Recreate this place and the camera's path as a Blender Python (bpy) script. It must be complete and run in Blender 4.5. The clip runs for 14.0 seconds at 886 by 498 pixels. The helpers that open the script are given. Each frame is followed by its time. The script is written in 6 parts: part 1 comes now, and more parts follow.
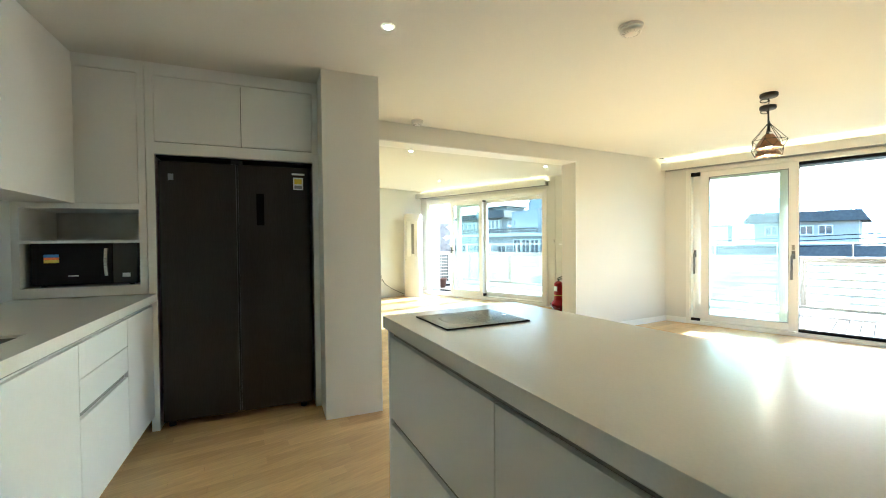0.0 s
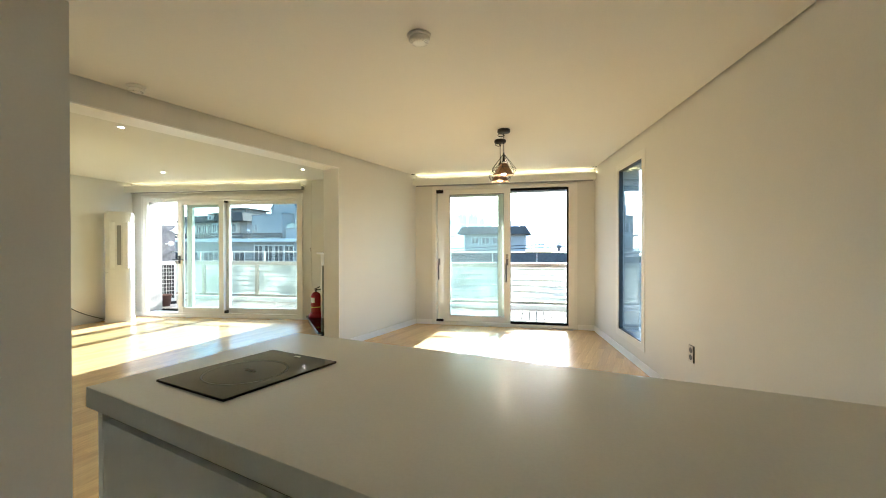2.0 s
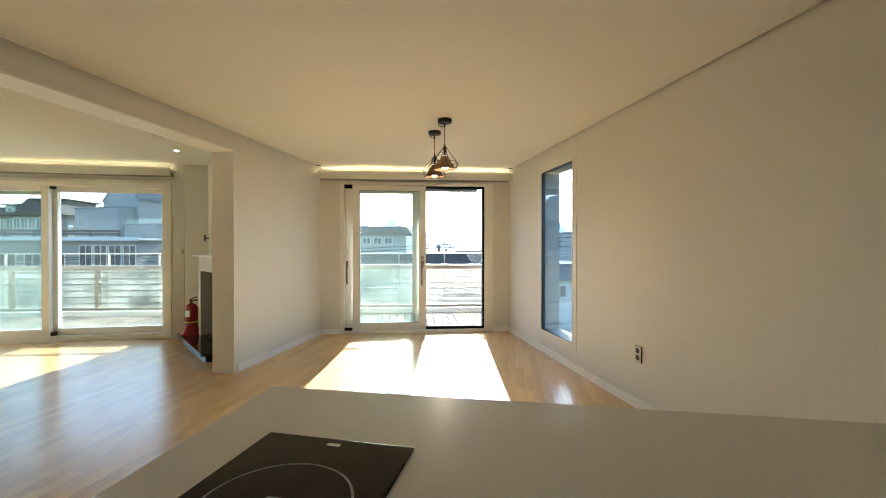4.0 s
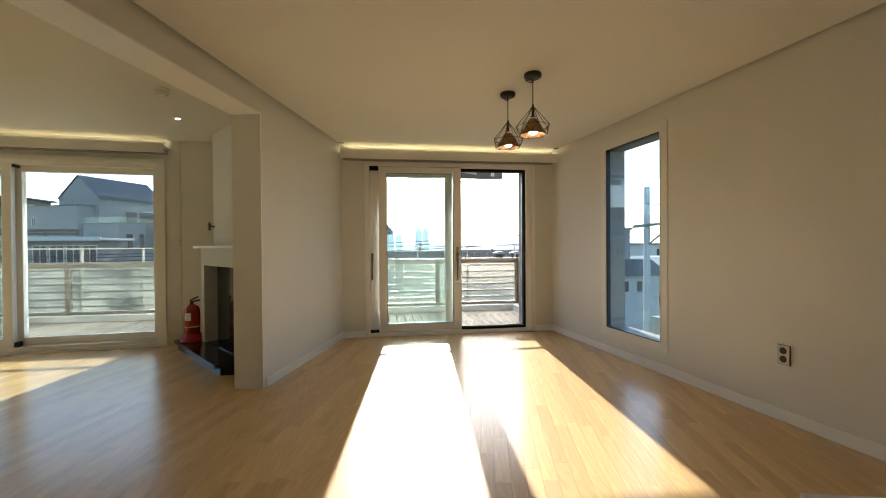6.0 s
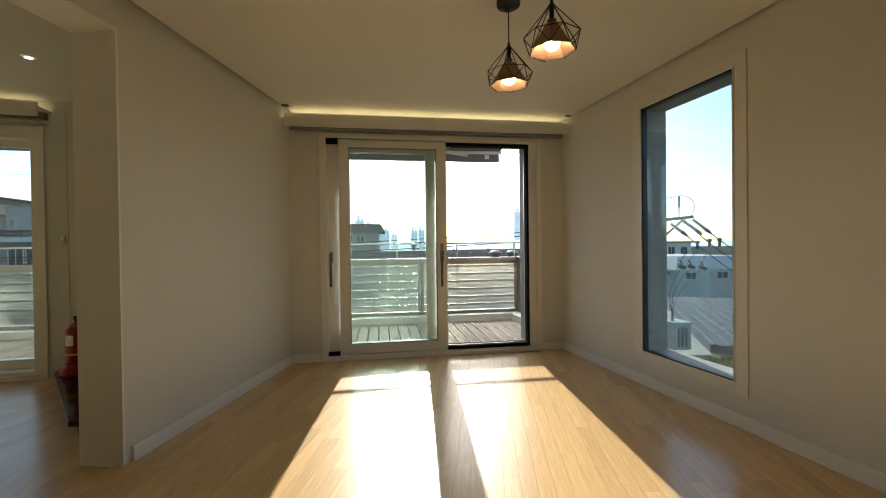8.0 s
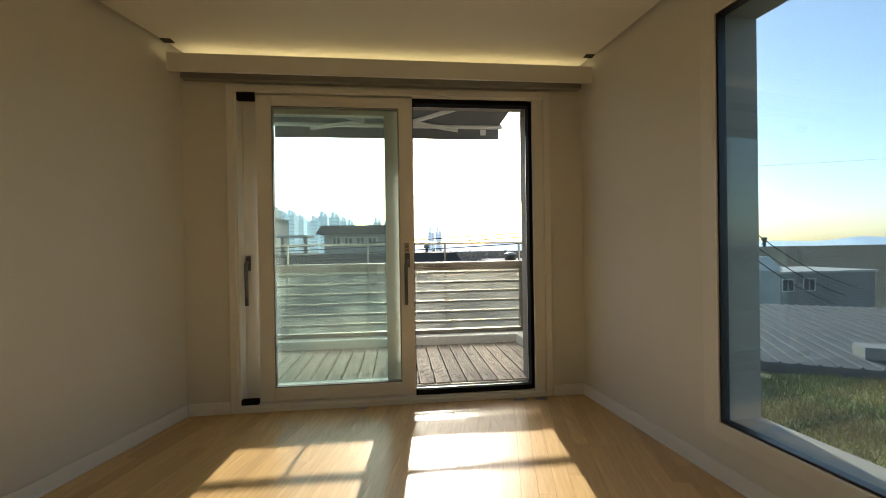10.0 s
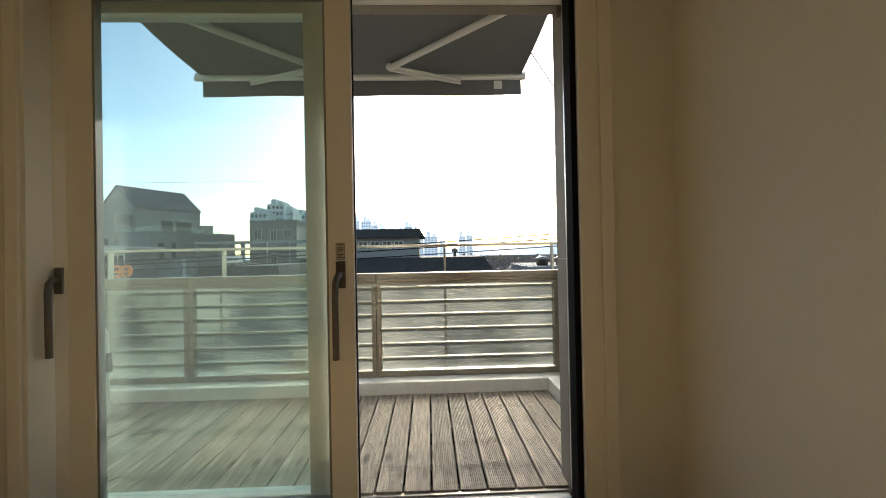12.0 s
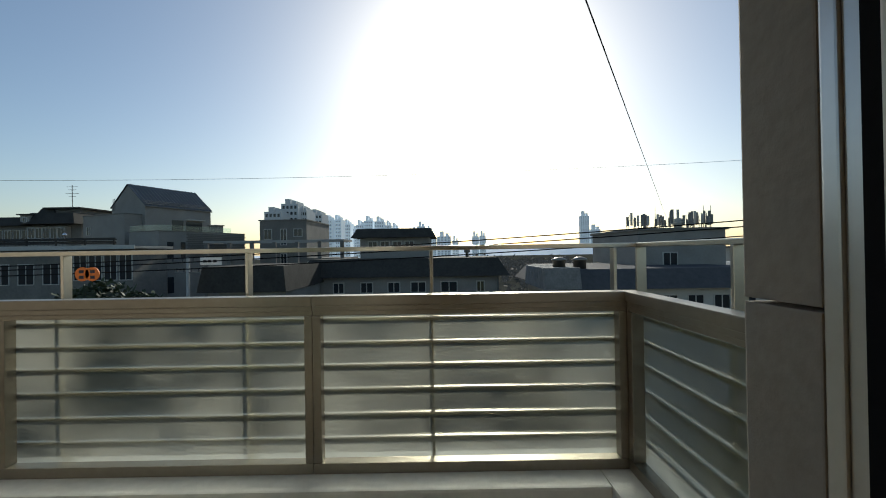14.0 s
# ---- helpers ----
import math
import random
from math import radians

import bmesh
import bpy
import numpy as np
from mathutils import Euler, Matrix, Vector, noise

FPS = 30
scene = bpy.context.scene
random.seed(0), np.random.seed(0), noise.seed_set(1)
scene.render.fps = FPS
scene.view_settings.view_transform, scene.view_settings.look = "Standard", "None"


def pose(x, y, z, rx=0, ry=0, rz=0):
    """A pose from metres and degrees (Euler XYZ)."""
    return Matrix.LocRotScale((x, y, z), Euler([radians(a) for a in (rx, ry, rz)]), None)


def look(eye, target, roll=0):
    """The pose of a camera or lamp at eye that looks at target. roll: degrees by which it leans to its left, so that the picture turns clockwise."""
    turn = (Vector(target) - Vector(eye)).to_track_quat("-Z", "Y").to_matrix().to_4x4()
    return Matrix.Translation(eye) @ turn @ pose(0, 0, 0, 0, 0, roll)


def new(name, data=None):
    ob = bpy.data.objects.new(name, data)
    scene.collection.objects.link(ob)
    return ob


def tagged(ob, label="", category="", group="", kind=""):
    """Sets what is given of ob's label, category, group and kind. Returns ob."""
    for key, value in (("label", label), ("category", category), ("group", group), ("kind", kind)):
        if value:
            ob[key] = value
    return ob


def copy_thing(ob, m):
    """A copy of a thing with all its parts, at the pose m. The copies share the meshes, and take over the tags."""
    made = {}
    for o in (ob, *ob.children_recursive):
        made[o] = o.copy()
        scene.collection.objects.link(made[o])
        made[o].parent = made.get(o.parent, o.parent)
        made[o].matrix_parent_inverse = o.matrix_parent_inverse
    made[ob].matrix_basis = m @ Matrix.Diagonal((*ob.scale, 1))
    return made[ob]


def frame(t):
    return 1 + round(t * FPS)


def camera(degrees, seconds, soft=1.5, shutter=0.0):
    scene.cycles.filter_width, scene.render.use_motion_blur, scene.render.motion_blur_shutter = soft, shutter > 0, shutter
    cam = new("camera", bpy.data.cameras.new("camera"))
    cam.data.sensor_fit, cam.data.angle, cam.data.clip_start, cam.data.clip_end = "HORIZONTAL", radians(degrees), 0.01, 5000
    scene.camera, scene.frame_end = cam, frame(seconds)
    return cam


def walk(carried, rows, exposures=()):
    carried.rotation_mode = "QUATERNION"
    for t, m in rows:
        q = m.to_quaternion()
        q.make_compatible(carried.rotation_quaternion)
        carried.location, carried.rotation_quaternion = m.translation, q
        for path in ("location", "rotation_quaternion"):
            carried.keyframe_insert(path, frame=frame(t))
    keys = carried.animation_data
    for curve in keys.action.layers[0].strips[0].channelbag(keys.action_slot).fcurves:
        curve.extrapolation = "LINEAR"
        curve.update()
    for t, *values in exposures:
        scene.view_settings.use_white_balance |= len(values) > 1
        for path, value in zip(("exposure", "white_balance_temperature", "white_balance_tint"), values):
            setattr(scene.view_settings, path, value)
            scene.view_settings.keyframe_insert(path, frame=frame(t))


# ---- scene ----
cam = camera(94.1, 14.0, soft=1.0)
PATH = [
    (0, (-0.489, -6.439, 1.177), (-1.953, -5.077, 1.141), -0.6),
    (0.5, (-0.568, -6.34, 1.181), (-1.751, -4.728, 1.148), -0.4),
    (1, (-0.624, -6.303, 1.19), (-1.584, -4.549, 1.166), -0.3),
    (1.5, (-0.726, -6.28, 1.193), (-1.422, -4.405, 1.174), -0.0),
    (2, (-0.836, -6.256, 1.217), (-1.272, -4.305, 1.203), -0.1),
    (2.5, (-0.924, -6.172, 1.234), (-1.191, -4.19, 1.219), -0.2),
    (3, (-1.023, -6.064, 1.245), (-1.104, -4.066, 1.229), -0.2),
    (5.5, (-2.07, -5.371, 1.147), (-1.809, -3.388, 1.137), -0.1),
    (6, (-2.168, -5.114, 1.112), (-1.886, -3.134, 1.095), -0.4),
    (6.5, (-2.191, -4.827, 1.094), (-1.898, -2.849, 1.076), -0.6),
    (7, (-2.173, -4.531, 1.075), (-1.868, -2.554, 1.057), -0.6),
    (7.5, (-2.038, -4.254, 1.076), (-1.726, -2.279, 1.059), -0.8),
    (8, (-1.852, -3.977, 1.074), (-1.55, -2.0, 1.056), -0.7),
    (8.5, (-1.723, -3.697, 1.095), (-1.407, -1.722, 1.066), -0.7),
    (11, (-1.082, -2.209, 1.04), (-0.961, -0.212, 1.048), -0.9),
    (11.5, (-1.003, -1.89, 1.042), (-0.914, 0.108, 1.053), -0.9),
    (12, (-0.923, -1.503, 1.052), (-0.854, 0.496, 1.065), -1.1),
    (12.5, (-0.869, -1.131, 1.046), (-0.824, 0.869, 1.06), -1.0),
    (13, (-0.8, -0.817, 1.071), (-0.771, 1.183, 1.08), -1.3),
    (13.5, (-0.757, -0.552, 1.075), (-0.742, 1.448, 1.088), -0.9),
    (14, (-0.755, -0.237, 1.082), (-0.750, 1.763, 1.096), -0.9),
]
# seconds, stops, kelvin, tint
LIGHTNESS = [(0, 3.70, 5000, 1), (1.5, 3.05, 5250, 5), (3, 2.69, 5480, 7), (5.5, 1.90, 5900, 13), (6.5, 1.45, 6050, 11),
             (8.5, 1.0, 6300, 9), (11, 0.80, 6650, 10), (12.5, 0.60, 6500, 9), (13.5, -0.22, 6300, 6), (14, -0.55, 6300, 4)]
walk(cam, [(t, look(eye, target, roll)) for t, eye, target, roll in PATH], LIGHTNESS)

# ---- light ----
SUN = Vector((0.093, 1.0, 0.442)).normalized()
world = bpy.data.worlds.new("sky")
scene.world = world
world.use_nodes = True
wn = world.node_tree.nodes
sky = wn.new("ShaderNodeTexSky")
sky.sky_type, sky.sun_disc = "NISHITA", False
sky.sun_elevation = math.asin(SUN.z)
sky.sun_rotation = math.atan2(SUN.x, SUN.y)
sky.air_density, sky.dust_density, sky.ozone_density = 1.0, 1.2, 2.0
world.node_tree.links.new(sky.outputs[0], wn["Background"].inputs[0])
wn["Background"].inputs[1].default_value = 0.15
sun = new("sun", bpy.data.lights.new("sun", "SUN"))
sun.data.energy, sun.data.angle, sun.data.color = 4.5, radians(0.6), (1.0, 0.94, 0.84)
sun.matrix_world = look(SUN * 50, (0, 0, 0))


# ---- materials ----
def mat(name, color, rough=0.5, metal=0.0, grain=0.0, scale=20.0, stain=0.0, stain_scale=1.5, bump=0.0,
        stretch=(1, 1, 1), random_piece=0.0, spec=0.5, coords="Object"):
    """Base colour varied at two scales (grain, stains), with a fine relief."""
    m = bpy.data.materials.new(name)
    m.use_nodes = True
    n, l = m.node_tree.nodes, m.node_tree.links
    b = n["Principled BSDF"]
    b.inputs["Roughness"].default_value, b.inputs["Metallic"].default_value = rough, metal
    b.inputs["Specular IOR Level"].default_value = spec
    tc = n.new("ShaderNodeTexCoord")
    mp = n.new("ShaderNodeMapping")
    mp.inputs["Scale"].default_value = stretch
    l.new(tc.outputs[coords], mp.inputs[0])
    hsv = n.new("ShaderNodeHueSaturation")
    hsv.inputs["Color"].default_value = (*color, 1)
    value = None
    for amount, sc, detail in ((grain, scale, 6), (stain, stain_scale, 4)):
        if not amount:
            continue
        t = n.new("ShaderNodeTexNoise")
        t.inputs["Scale"].default_value, t.inputs["Detail"].default_value = sc, detail
        l.new(mp.outputs[0], t.inputs["Vector"])
        r = n.new("ShaderNodeMapRange")
        r.inputs["From Min"].default_value, r.inputs["From Max"].default_value = 0.3, 0.7
        r.inputs["To Min"].default_value, r.inputs["To Max"].default_value = 1 - amount, 1 + amount
        l.new(t.outputs["Fac"], r.inputs["Value"])
        if value is None:
            value = r.outputs[0]
        else:
            mu = n.new("ShaderNodeMath")
            mu.operation = "MULTIPLY"
            l.new(value, mu.inputs[0]), l.new(r.outputs[0], mu.inputs[1])
            value = mu.outputs[0]
    if random_piece:
        oi = n.new("ShaderNodeObjectInfo")
        ge = n.new("ShaderNodeNewGeometry")
        ad = n.new("ShaderNodeMath")
        ad.operation = "ADD"
        l.new(oi.outputs["Random"], ad.inputs[0]), l.new(ge.outputs["Random Per Island"], ad.inputs[1])
        fr = n.new("ShaderNodeMath")
        fr.operation = "FRACT"
        l.new(ad.outputs[0], fr.inputs[0])
        r = n.new("ShaderNodeMapRange")
        r.inputs["To Min"].default_value, r.inputs["To Max"].default_value = 1 - random_piece, 1 + random_piece
        l.new(fr.outputs[0], r.inputs["Value"])
        if value is None:
            value = r.outputs[0]
        else:
            mu = n.new("ShaderNodeMath")
            mu.operation = "MULTIPLY"
            l.new(value, mu.inputs[0]), l.new(r.outputs[0], mu.inputs[1])
            value = mu.outputs[0]
    if value is not None:
        l.new(value, hsv.inputs["Value"])
    l.new(hsv.outputs[0], b.inputs["Base Color"])
    if bump:
        t = n.new("ShaderNodeTexNoise")
        t.inputs["Scale"].default_value, t.inputs["Detail"].default_value = scale * 2, 5
        l.new(mp.outputs[0], t.inputs["Vector"])
        bu = n.new("ShaderNodeBump")
        bu.inputs["Strength"].default_value, bu.inputs["Distance"].default_value = bump, 0.004
        l.new(t.outputs["Fac"], bu.inputs["Height"])
        l.new(bu.outputs[0], b.inputs["Normal"])
    return m


def glass(name, tint, gloss=0.05, dust=0.012):
    """Tinted glass: a mirror at low angles; its thin dust film, catching the sun, also imitates veiling glare."""
    m = bpy.data.materials.new(name)
    m.use_nodes = True
    n, l = m.node_tree.nodes, m.node_tree.links
    n.remove(n["Principled BSDF"])
    tr, gl, mx, fr = n.new("ShaderNodeBsdfTransparent"), n.new("ShaderNodeBsdfGlossy"), n.new("ShaderNodeMixShader"), n.new("ShaderNodeLayerWeight")
    tr.inputs[0].default_value = (*tint, 1)
    gl.inputs["Roughness"].default_value = 0.01
    tl, md, no, mr = n.new("ShaderNodeBsdfTranslucent"), n.new("ShaderNodeMixShader"), n.new("ShaderNodeTexNoise"), n.new("ShaderNodeMapRange")
    tl.inputs[0].default_value = (0.82, 0.90, 0.88, 1)
    no.inputs["Scale"].default_value, no.inputs["Detail"].default_value = 3.0, 6
    mr.inputs["From Min"].default_value, mr.inputs["From Max"].default_value = 0.3, 0.7
    mr.inputs["To Min"].default_value, mr.inputs["To Max"].default_value = dust * 0.75, dust * 1.25
    tc = n.new("ShaderNodeTexCoord")
    l.new(tc.outputs["Object"], no.inputs["Vector"]), l.new(no.outputs["Fac"], mr.inputs["Value"]), l.new(mr.outputs[0], md.inputs[0])
    l.new(tr.outputs[0], md.inputs[1]), l.new(tl.outputs[0], md.inputs[2])
    po, ma = n.new("ShaderNodeMath"), n.new("ShaderNodeMath")
    po.operation, po.inputs[1].default_value = "POWER", 5.0
    ma.operation, ma.inputs[1].default_value, ma.inputs[2].default_value = "MULTIPLY_ADD", 0.85, gloss
    l.new(fr.outputs["Facing"], po.inputs[0]), l.new(po.outputs[0], ma.inputs[0])
    l.new(ma.outputs[0], mx.inputs[0]), l.new(md.outputs[0], mx.inputs[1]), l.new(gl.outputs[0], mx.inputs[2])
    l.new(mx.outputs[0], n["Material Output"].inputs[0])
    return m


def frosted(name, tint):
    m = bpy.data.materials.new(name)
    m.use_nodes = True
    n, l = m.node_tree.nodes, m.node_tree.links
    b = n["Principled BSDF"]
    b.inputs["Base Color"].default_value = (*tint, 1)
    b.inputs["Roughness"].default_value = 0.22
    tl, rf, tr = n.new("ShaderNodeBsdfTranslucent"), n.new("ShaderNodeBsdfRefraction"), n.new("ShaderNodeBsdfTransparent")
    m1, m2, m3 = n.new("ShaderNodeMixShader"), n.new("ShaderNodeMixShader"), n.new("ShaderNodeMixShader")
    tl.inputs[0].default_value = (*tint, 1)
    rf.inputs["Color"].default_value = (0.93, 0.94, 0.88, 1)
    rf.inputs["Roughness"].default_value, rf.inputs["IOR"].default_value = 0.36, 1.45
    tr.inputs[0].default_value = (0.93, 0.95, 0.92, 1)
    t = n.new("ShaderNodeTexNoise")
    t.inputs["Scale"].default_value, t.inputs["Detail"].default_value = 2.1, 4
    tc = n.new("ShaderNodeTexCoord")
    l.new(tc.outputs["Object"], t.inputs["Vector"])
    r = n.new("ShaderNodeMapRange")
    r.inputs["From Min"].default_value, r.inputs["From Max"].default_value = 0.36, 0.66
    r.inputs["To Min"].default_value, r.inputs["To Max"].default_value = 0.04, 0.50
    l.new(t.outputs["Fac"], r.inputs["Value"])
    m1.inputs[0].default_value, m3.inputs[0].default_value = 0.80, 0.45
    l.new(b.outputs[0], m1.inputs[1]), l.new(tl.outputs[0], m1.inputs[2])
    l.new(r.outputs[0], m2.inputs[0]), l.new(rf.outputs[0], m2.inputs[1]), l.new(m1.outputs[0], m2.inputs[2])
    l.new(m2.outputs[0], m3.inputs[1]), l.new(tr.outputs[0], m3.inputs[2])
    l.new(m3.outputs[0], n["Material Output"].inputs[0])
    return m


def glow(name, color, strength):
    m = bpy.data.materials.new(name)
    m.use_nodes = True
    b = m.node_tree.nodes["Principled BSDF"]
    b.inputs["Base Color"].default_value = (*color, 1)
    b.inputs["Emission Color"].default_value = (*color, 1)
    b.inputs["Emission Strength"].default_value = strength
    return m


WALLPAPER = mat("wallpaper", (0.70, 0.685, 0.625), 0.75, grain=0.015, scale=90, stain=0.02, stain_scale=1.2, bump=0.12)
CEILING = mat("ceiling paper", (0.72, 0.705, 0.645), 0.8, grain=0.01, scale=80, stain=0.015, stain_scale=0.8, bump=0.08)
TRIM = mat("white film trim", (0.86, 0.85, 0.81), 0.4, grain=0.01, scale=30, stain=0.015)
WINDOW_TRIM = mat("cream film casing", (0.74, 0.725, 0.665), 0.5, grain=0.01, scale=40, stain=0.02)
UPVC = mat("cream window frame", (0.80, 0.78, 0.72), 0.35, grain=0.01, scale=40, stain=0.02)
CABINET = mat("matt white cabinet", (0.80, 0.80, 0.77), 0.42, grain=0.008, scale=60, stain=0.012)
STONE = mat("engineered stone", (0.77, 0.755, 0.70), 0.21, grain=0.02, scale=160, stain=0.015, spec=0.25)
GROOVE = mat("shadow groove", (0.25, 0.25, 0.24), 0.6)
FRIDGE = mat("dark brushed steel", (0.040, 0.036, 0.033), 0.36, metal=0.75, grain=0.12, scale=60, stain=0.06, stretch=(6, 6, 0.3))
BLACK_GLOSS = mat("black gloss", (0.012, 0.012, 0.013), 0.09, spec=0.12)
BLACK_GRANITE = mat("black granite", (0.012, 0.011, 0.012), 0.08, grain=0.3, scale=220)
BLACK = mat("black plastic", (0.015, 0.015, 0.016), 0.45, grain=0.1, scale=60)
RUBBER = mat("black rubber", (0.010, 0.010, 0.011), 0.85, spec=0.1, grain=0.1, scale=60)
FIRE_GLASS = mat("dark reflective glass", (0.05, 0.052, 0.05), 0.03, spec=0.9)
# near-black: shade of gaps put in as colour; also dark parts
DARK_GAP = mat("near black for gap shade and dark parts", (0.03, 0.03, 0.03), 0.8)
STEEL = mat("stainless steel", (0.62, 0.58, 0.50), 0.28, metal=1.0, grain=0.05, scale=30, stain=0.06, stain_scale=4)
ALUMINIUM = mat("bronze aluminium", (0.31, 0.275, 0.225), 0.38, metal=0.85, grain=0.05, scale=30, stain=0.06)
ALU_BRIGHT = mat("bright anodised aluminium", (0.62, 0.61, 0.58), 0.3, metal=0.7, grain=0.03, scale=40)
HANDLE = mat("dark brushed nickel", (0.17, 0.16, 0.15), 0.36, metal=0.8, grain=0.05, scale=60)
CHROME = mat("chrome", (0.7, 0.7, 0.7), 0.12, metal=1.0)
OUTLET = mat("satin outlet plate", (0.55, 0.52, 0.46), 0.4, metal=0.2, stain=0.03)
WHITE = mat("white plastic", (0.78, 0.77, 0.73), 0.4, stain=0.02)
RED = mat("red enamel", (0.30, 0.010, 0.010), 0.25, stain=0.05)
YELLOW = mat("yellow print", (0.75, 0.55, 0.06), 0.5)
ORANGE = mat("orange sign", (0.95, 0.22, 0.03), 0.5)
STICKER = mat("faded label film", (0.50, 0.46, 0.38), 0.5)
BLUE_PRINT = mat("blue print", (0.06, 0.22, 0.55), 0.5)
INK = mat("dark print", (0.06, 0.05, 0.05), 0.6)
COPPER = mat("bronze lamp shade", (0.30, 0.17, 0.09), 0.4, metal=0.6, stain=0.08)
FLOORWOOD = mat("maple strip", (0.63, 0.42, 0.190), 0.25, grain=0.09, scale=9, stain=0.05, stain_scale=3,
                stretch=(9, 0.7, 1), random_piece=0.10, bump=0.02)
DECKWOOD = mat("weathered deck board", (0.40, 0.335, 0.27), 0.75, grain=0.35, scale=7, stain=0.25, stain_scale=2.5,
               stretch=(9, 0.8, 1), random_piece=0.22, bump=0.5)
dn, dl = DECKWOOD.node_tree.nodes, DECKWOOD.node_tree.links
vo, vr, tcx, hv = dn.new("ShaderNodeTexVoronoi"), dn.new("ShaderNodeMapRange"), dn.new("ShaderNodeTexCoord"), dn["Hue/Saturation/Value"]
mpk, oik = dn.new("ShaderNodeMapping"), dn.new("ShaderNodeObjectInfo")
mpk.inputs["Scale"].default_value = (9.0, 3.2, 1.0)
dl.new(tcx.outputs["Object"], mpk.inputs[0]), dl.new(oik.outputs["Location"], mpk.inputs["Location"])
vo.inputs["Scale"].default_value = 1.0
dl.new(mpk.outputs[0], vo.inputs["Vector"])
vr.inputs["From Min"].default_value, vr.inputs["From Max"].default_value = 0.06, 0.24
vr.inputs["To Min"].default_value, vr.inputs["To Max"].default_value = 0.25, 1.0
dl.new(vo.outputs["Distance"], vr.inputs["Value"])
old = hv.inputs["Value"].links[0].from_socket
mk = dn.new("ShaderNodeMath")
mk.operation = "MULTIPLY"
dl.new(old, mk.inputs[0]), dl.new(vr.outputs[0], mk.inputs[1]), dl.new(mk.outputs[0], hv.inputs["Value"])
CONCRETE = mat("painted concrete", (0.50, 0.49, 0.46), 0.8, grain=0.06, scale=25, stain=0.10, stain_scale=2, bump=0.3)
STAINED = mat("stained concrete", (0.11, 0.10, 0.092), 0.85, grain=0.2, scale=12, stain=0.35, stain_scale=1.6, bump=0.5)
KERB_PAINT = mat("white masonry paint", (0.74, 0.73, 0.69), 0.7, grain=0.05, scale=25, stain=0.12, stain_scale=2.5, bump=0.3)
CABLE = mat("black cable sheath", (0.012, 0.012, 0.012), 0.9, spec=0.05)
CLADDING = mat("stone cladding", (0.30, 0.27, 0.23), 0.7, grain=0.08, scale=40, stain=0.08, bump=0.2)
CANVAS = mat("grey awning canvas", (0.16, 0.165, 0.17), 0.85, grain=0.05, scale=80, stain=0.06)
PANE_TINT = glass("green tinted pane", (0.875, 0.945, 0.93), dust=0.0095)
PANE_BLUE = glass("blue tinted pane", (0.78, 0.87, 0.89), 0.06, dust=0.03)
PANE = glass("clear pane", (0.85, 0.91, 0.895), dust=0.006)
FROST = frosted("frosted panel", (0.50, 0.49, 0.43))
BULB = glow("lit bulb", (1.0, 0.82, 0.55), 18)
LED = glow("warm led strip", (1.0, 0.80, 0.42), 3.4)
LED_DIM = glow("dimmer led strip", (1.0, 0.80, 0.42), 2.0)
DOWNLIGHT = glow("downlight lens", (1.0, 0.90, 0.75), 16)


# ---- building helpers ----
def box(bm, x0, x1, y0, y1, z0, z1, bevel=0.0):
    v = [bm.verts.new((x, y, z)) for z in (z0, z1) for y in (y0, y1) for x in (x0, x1)]
    fs = [bm.faces.new([v[i] for i in q]) for q in ((0, 2, 3, 1), (4, 5, 7, 6), (0, 1, 5, 4), (2, 6, 7, 3), (0, 4, 6, 2), (1, 3, 7, 5))]
    if bevel:
        edges = {e for f in fs for e in f.edges}
        bmesh.ops.bevel(bm, geom=list(edges), offset=bevel, segments=2, affect="EDGES", profile=0.7)
    return bm


def prism(bm, pts, z0, z1, bevel=0.0):
    """An upright prism on a plan polygon given anticlockwise."""
    lo, hi = [bm.verts.new((x, y, z0)) for x, y in pts], [bm.verts.new((x, y, z1)) for x, y in pts]
    k = len(pts)
    fs = [bm.faces.new(lo[::-1]), bm.faces.new(hi)]
    fs += [bm.faces.new((lo[i], lo[(i + 1) % k], hi[(i + 1) % k], hi[i])) for i in range(k)]
    if bevel:
        bmesh.ops.bevel(bm, geom=list({e for f in fs for e in f.edges}), offset=bevel, segments=2, affect="EDGES", profile=0.7)
    return bm


def tube(bm, a, b, r, seg=8, r2=None):
    """A round bar from a to b."""
    a, b = Vector(a), Vector(b)
    d = b - a
    m = Matrix.Translation((a + b) / 2) @ d.to_track_quat("Z", "Y").to_matrix().to_4x4()
    bmesh.ops.create_cone(bm, cap_ends=True, segments=seg, radius1=r, radius2=r if r2 is None else r2, depth=d.length, matrix=m)
    return bm


def lathe(bm, profile, seg=20, centre=(0, 0), close=True):
    """A turned shape: profile is a list of (radius, z)."""
    rings = []
    for r, z in profile:
        rings.append([bm.verts.new((centre[0] + r * math.cos(2 * math.pi * i / seg), centre[1] + r * math.sin(2 * math.pi * i / seg), z)) for i in range(seg)])
    for p, q in zip(rings, rings[1:]):
        for i in range(seg):
            f = bm.faces.new((p[i], p[(i + 1) % seg], q[(i + 1) % seg], q[i]))
            f.smooth = True
    if close:
        bm.faces.new(rings[0][::-1]), bm.faces.new(rings[-1])
    return bm


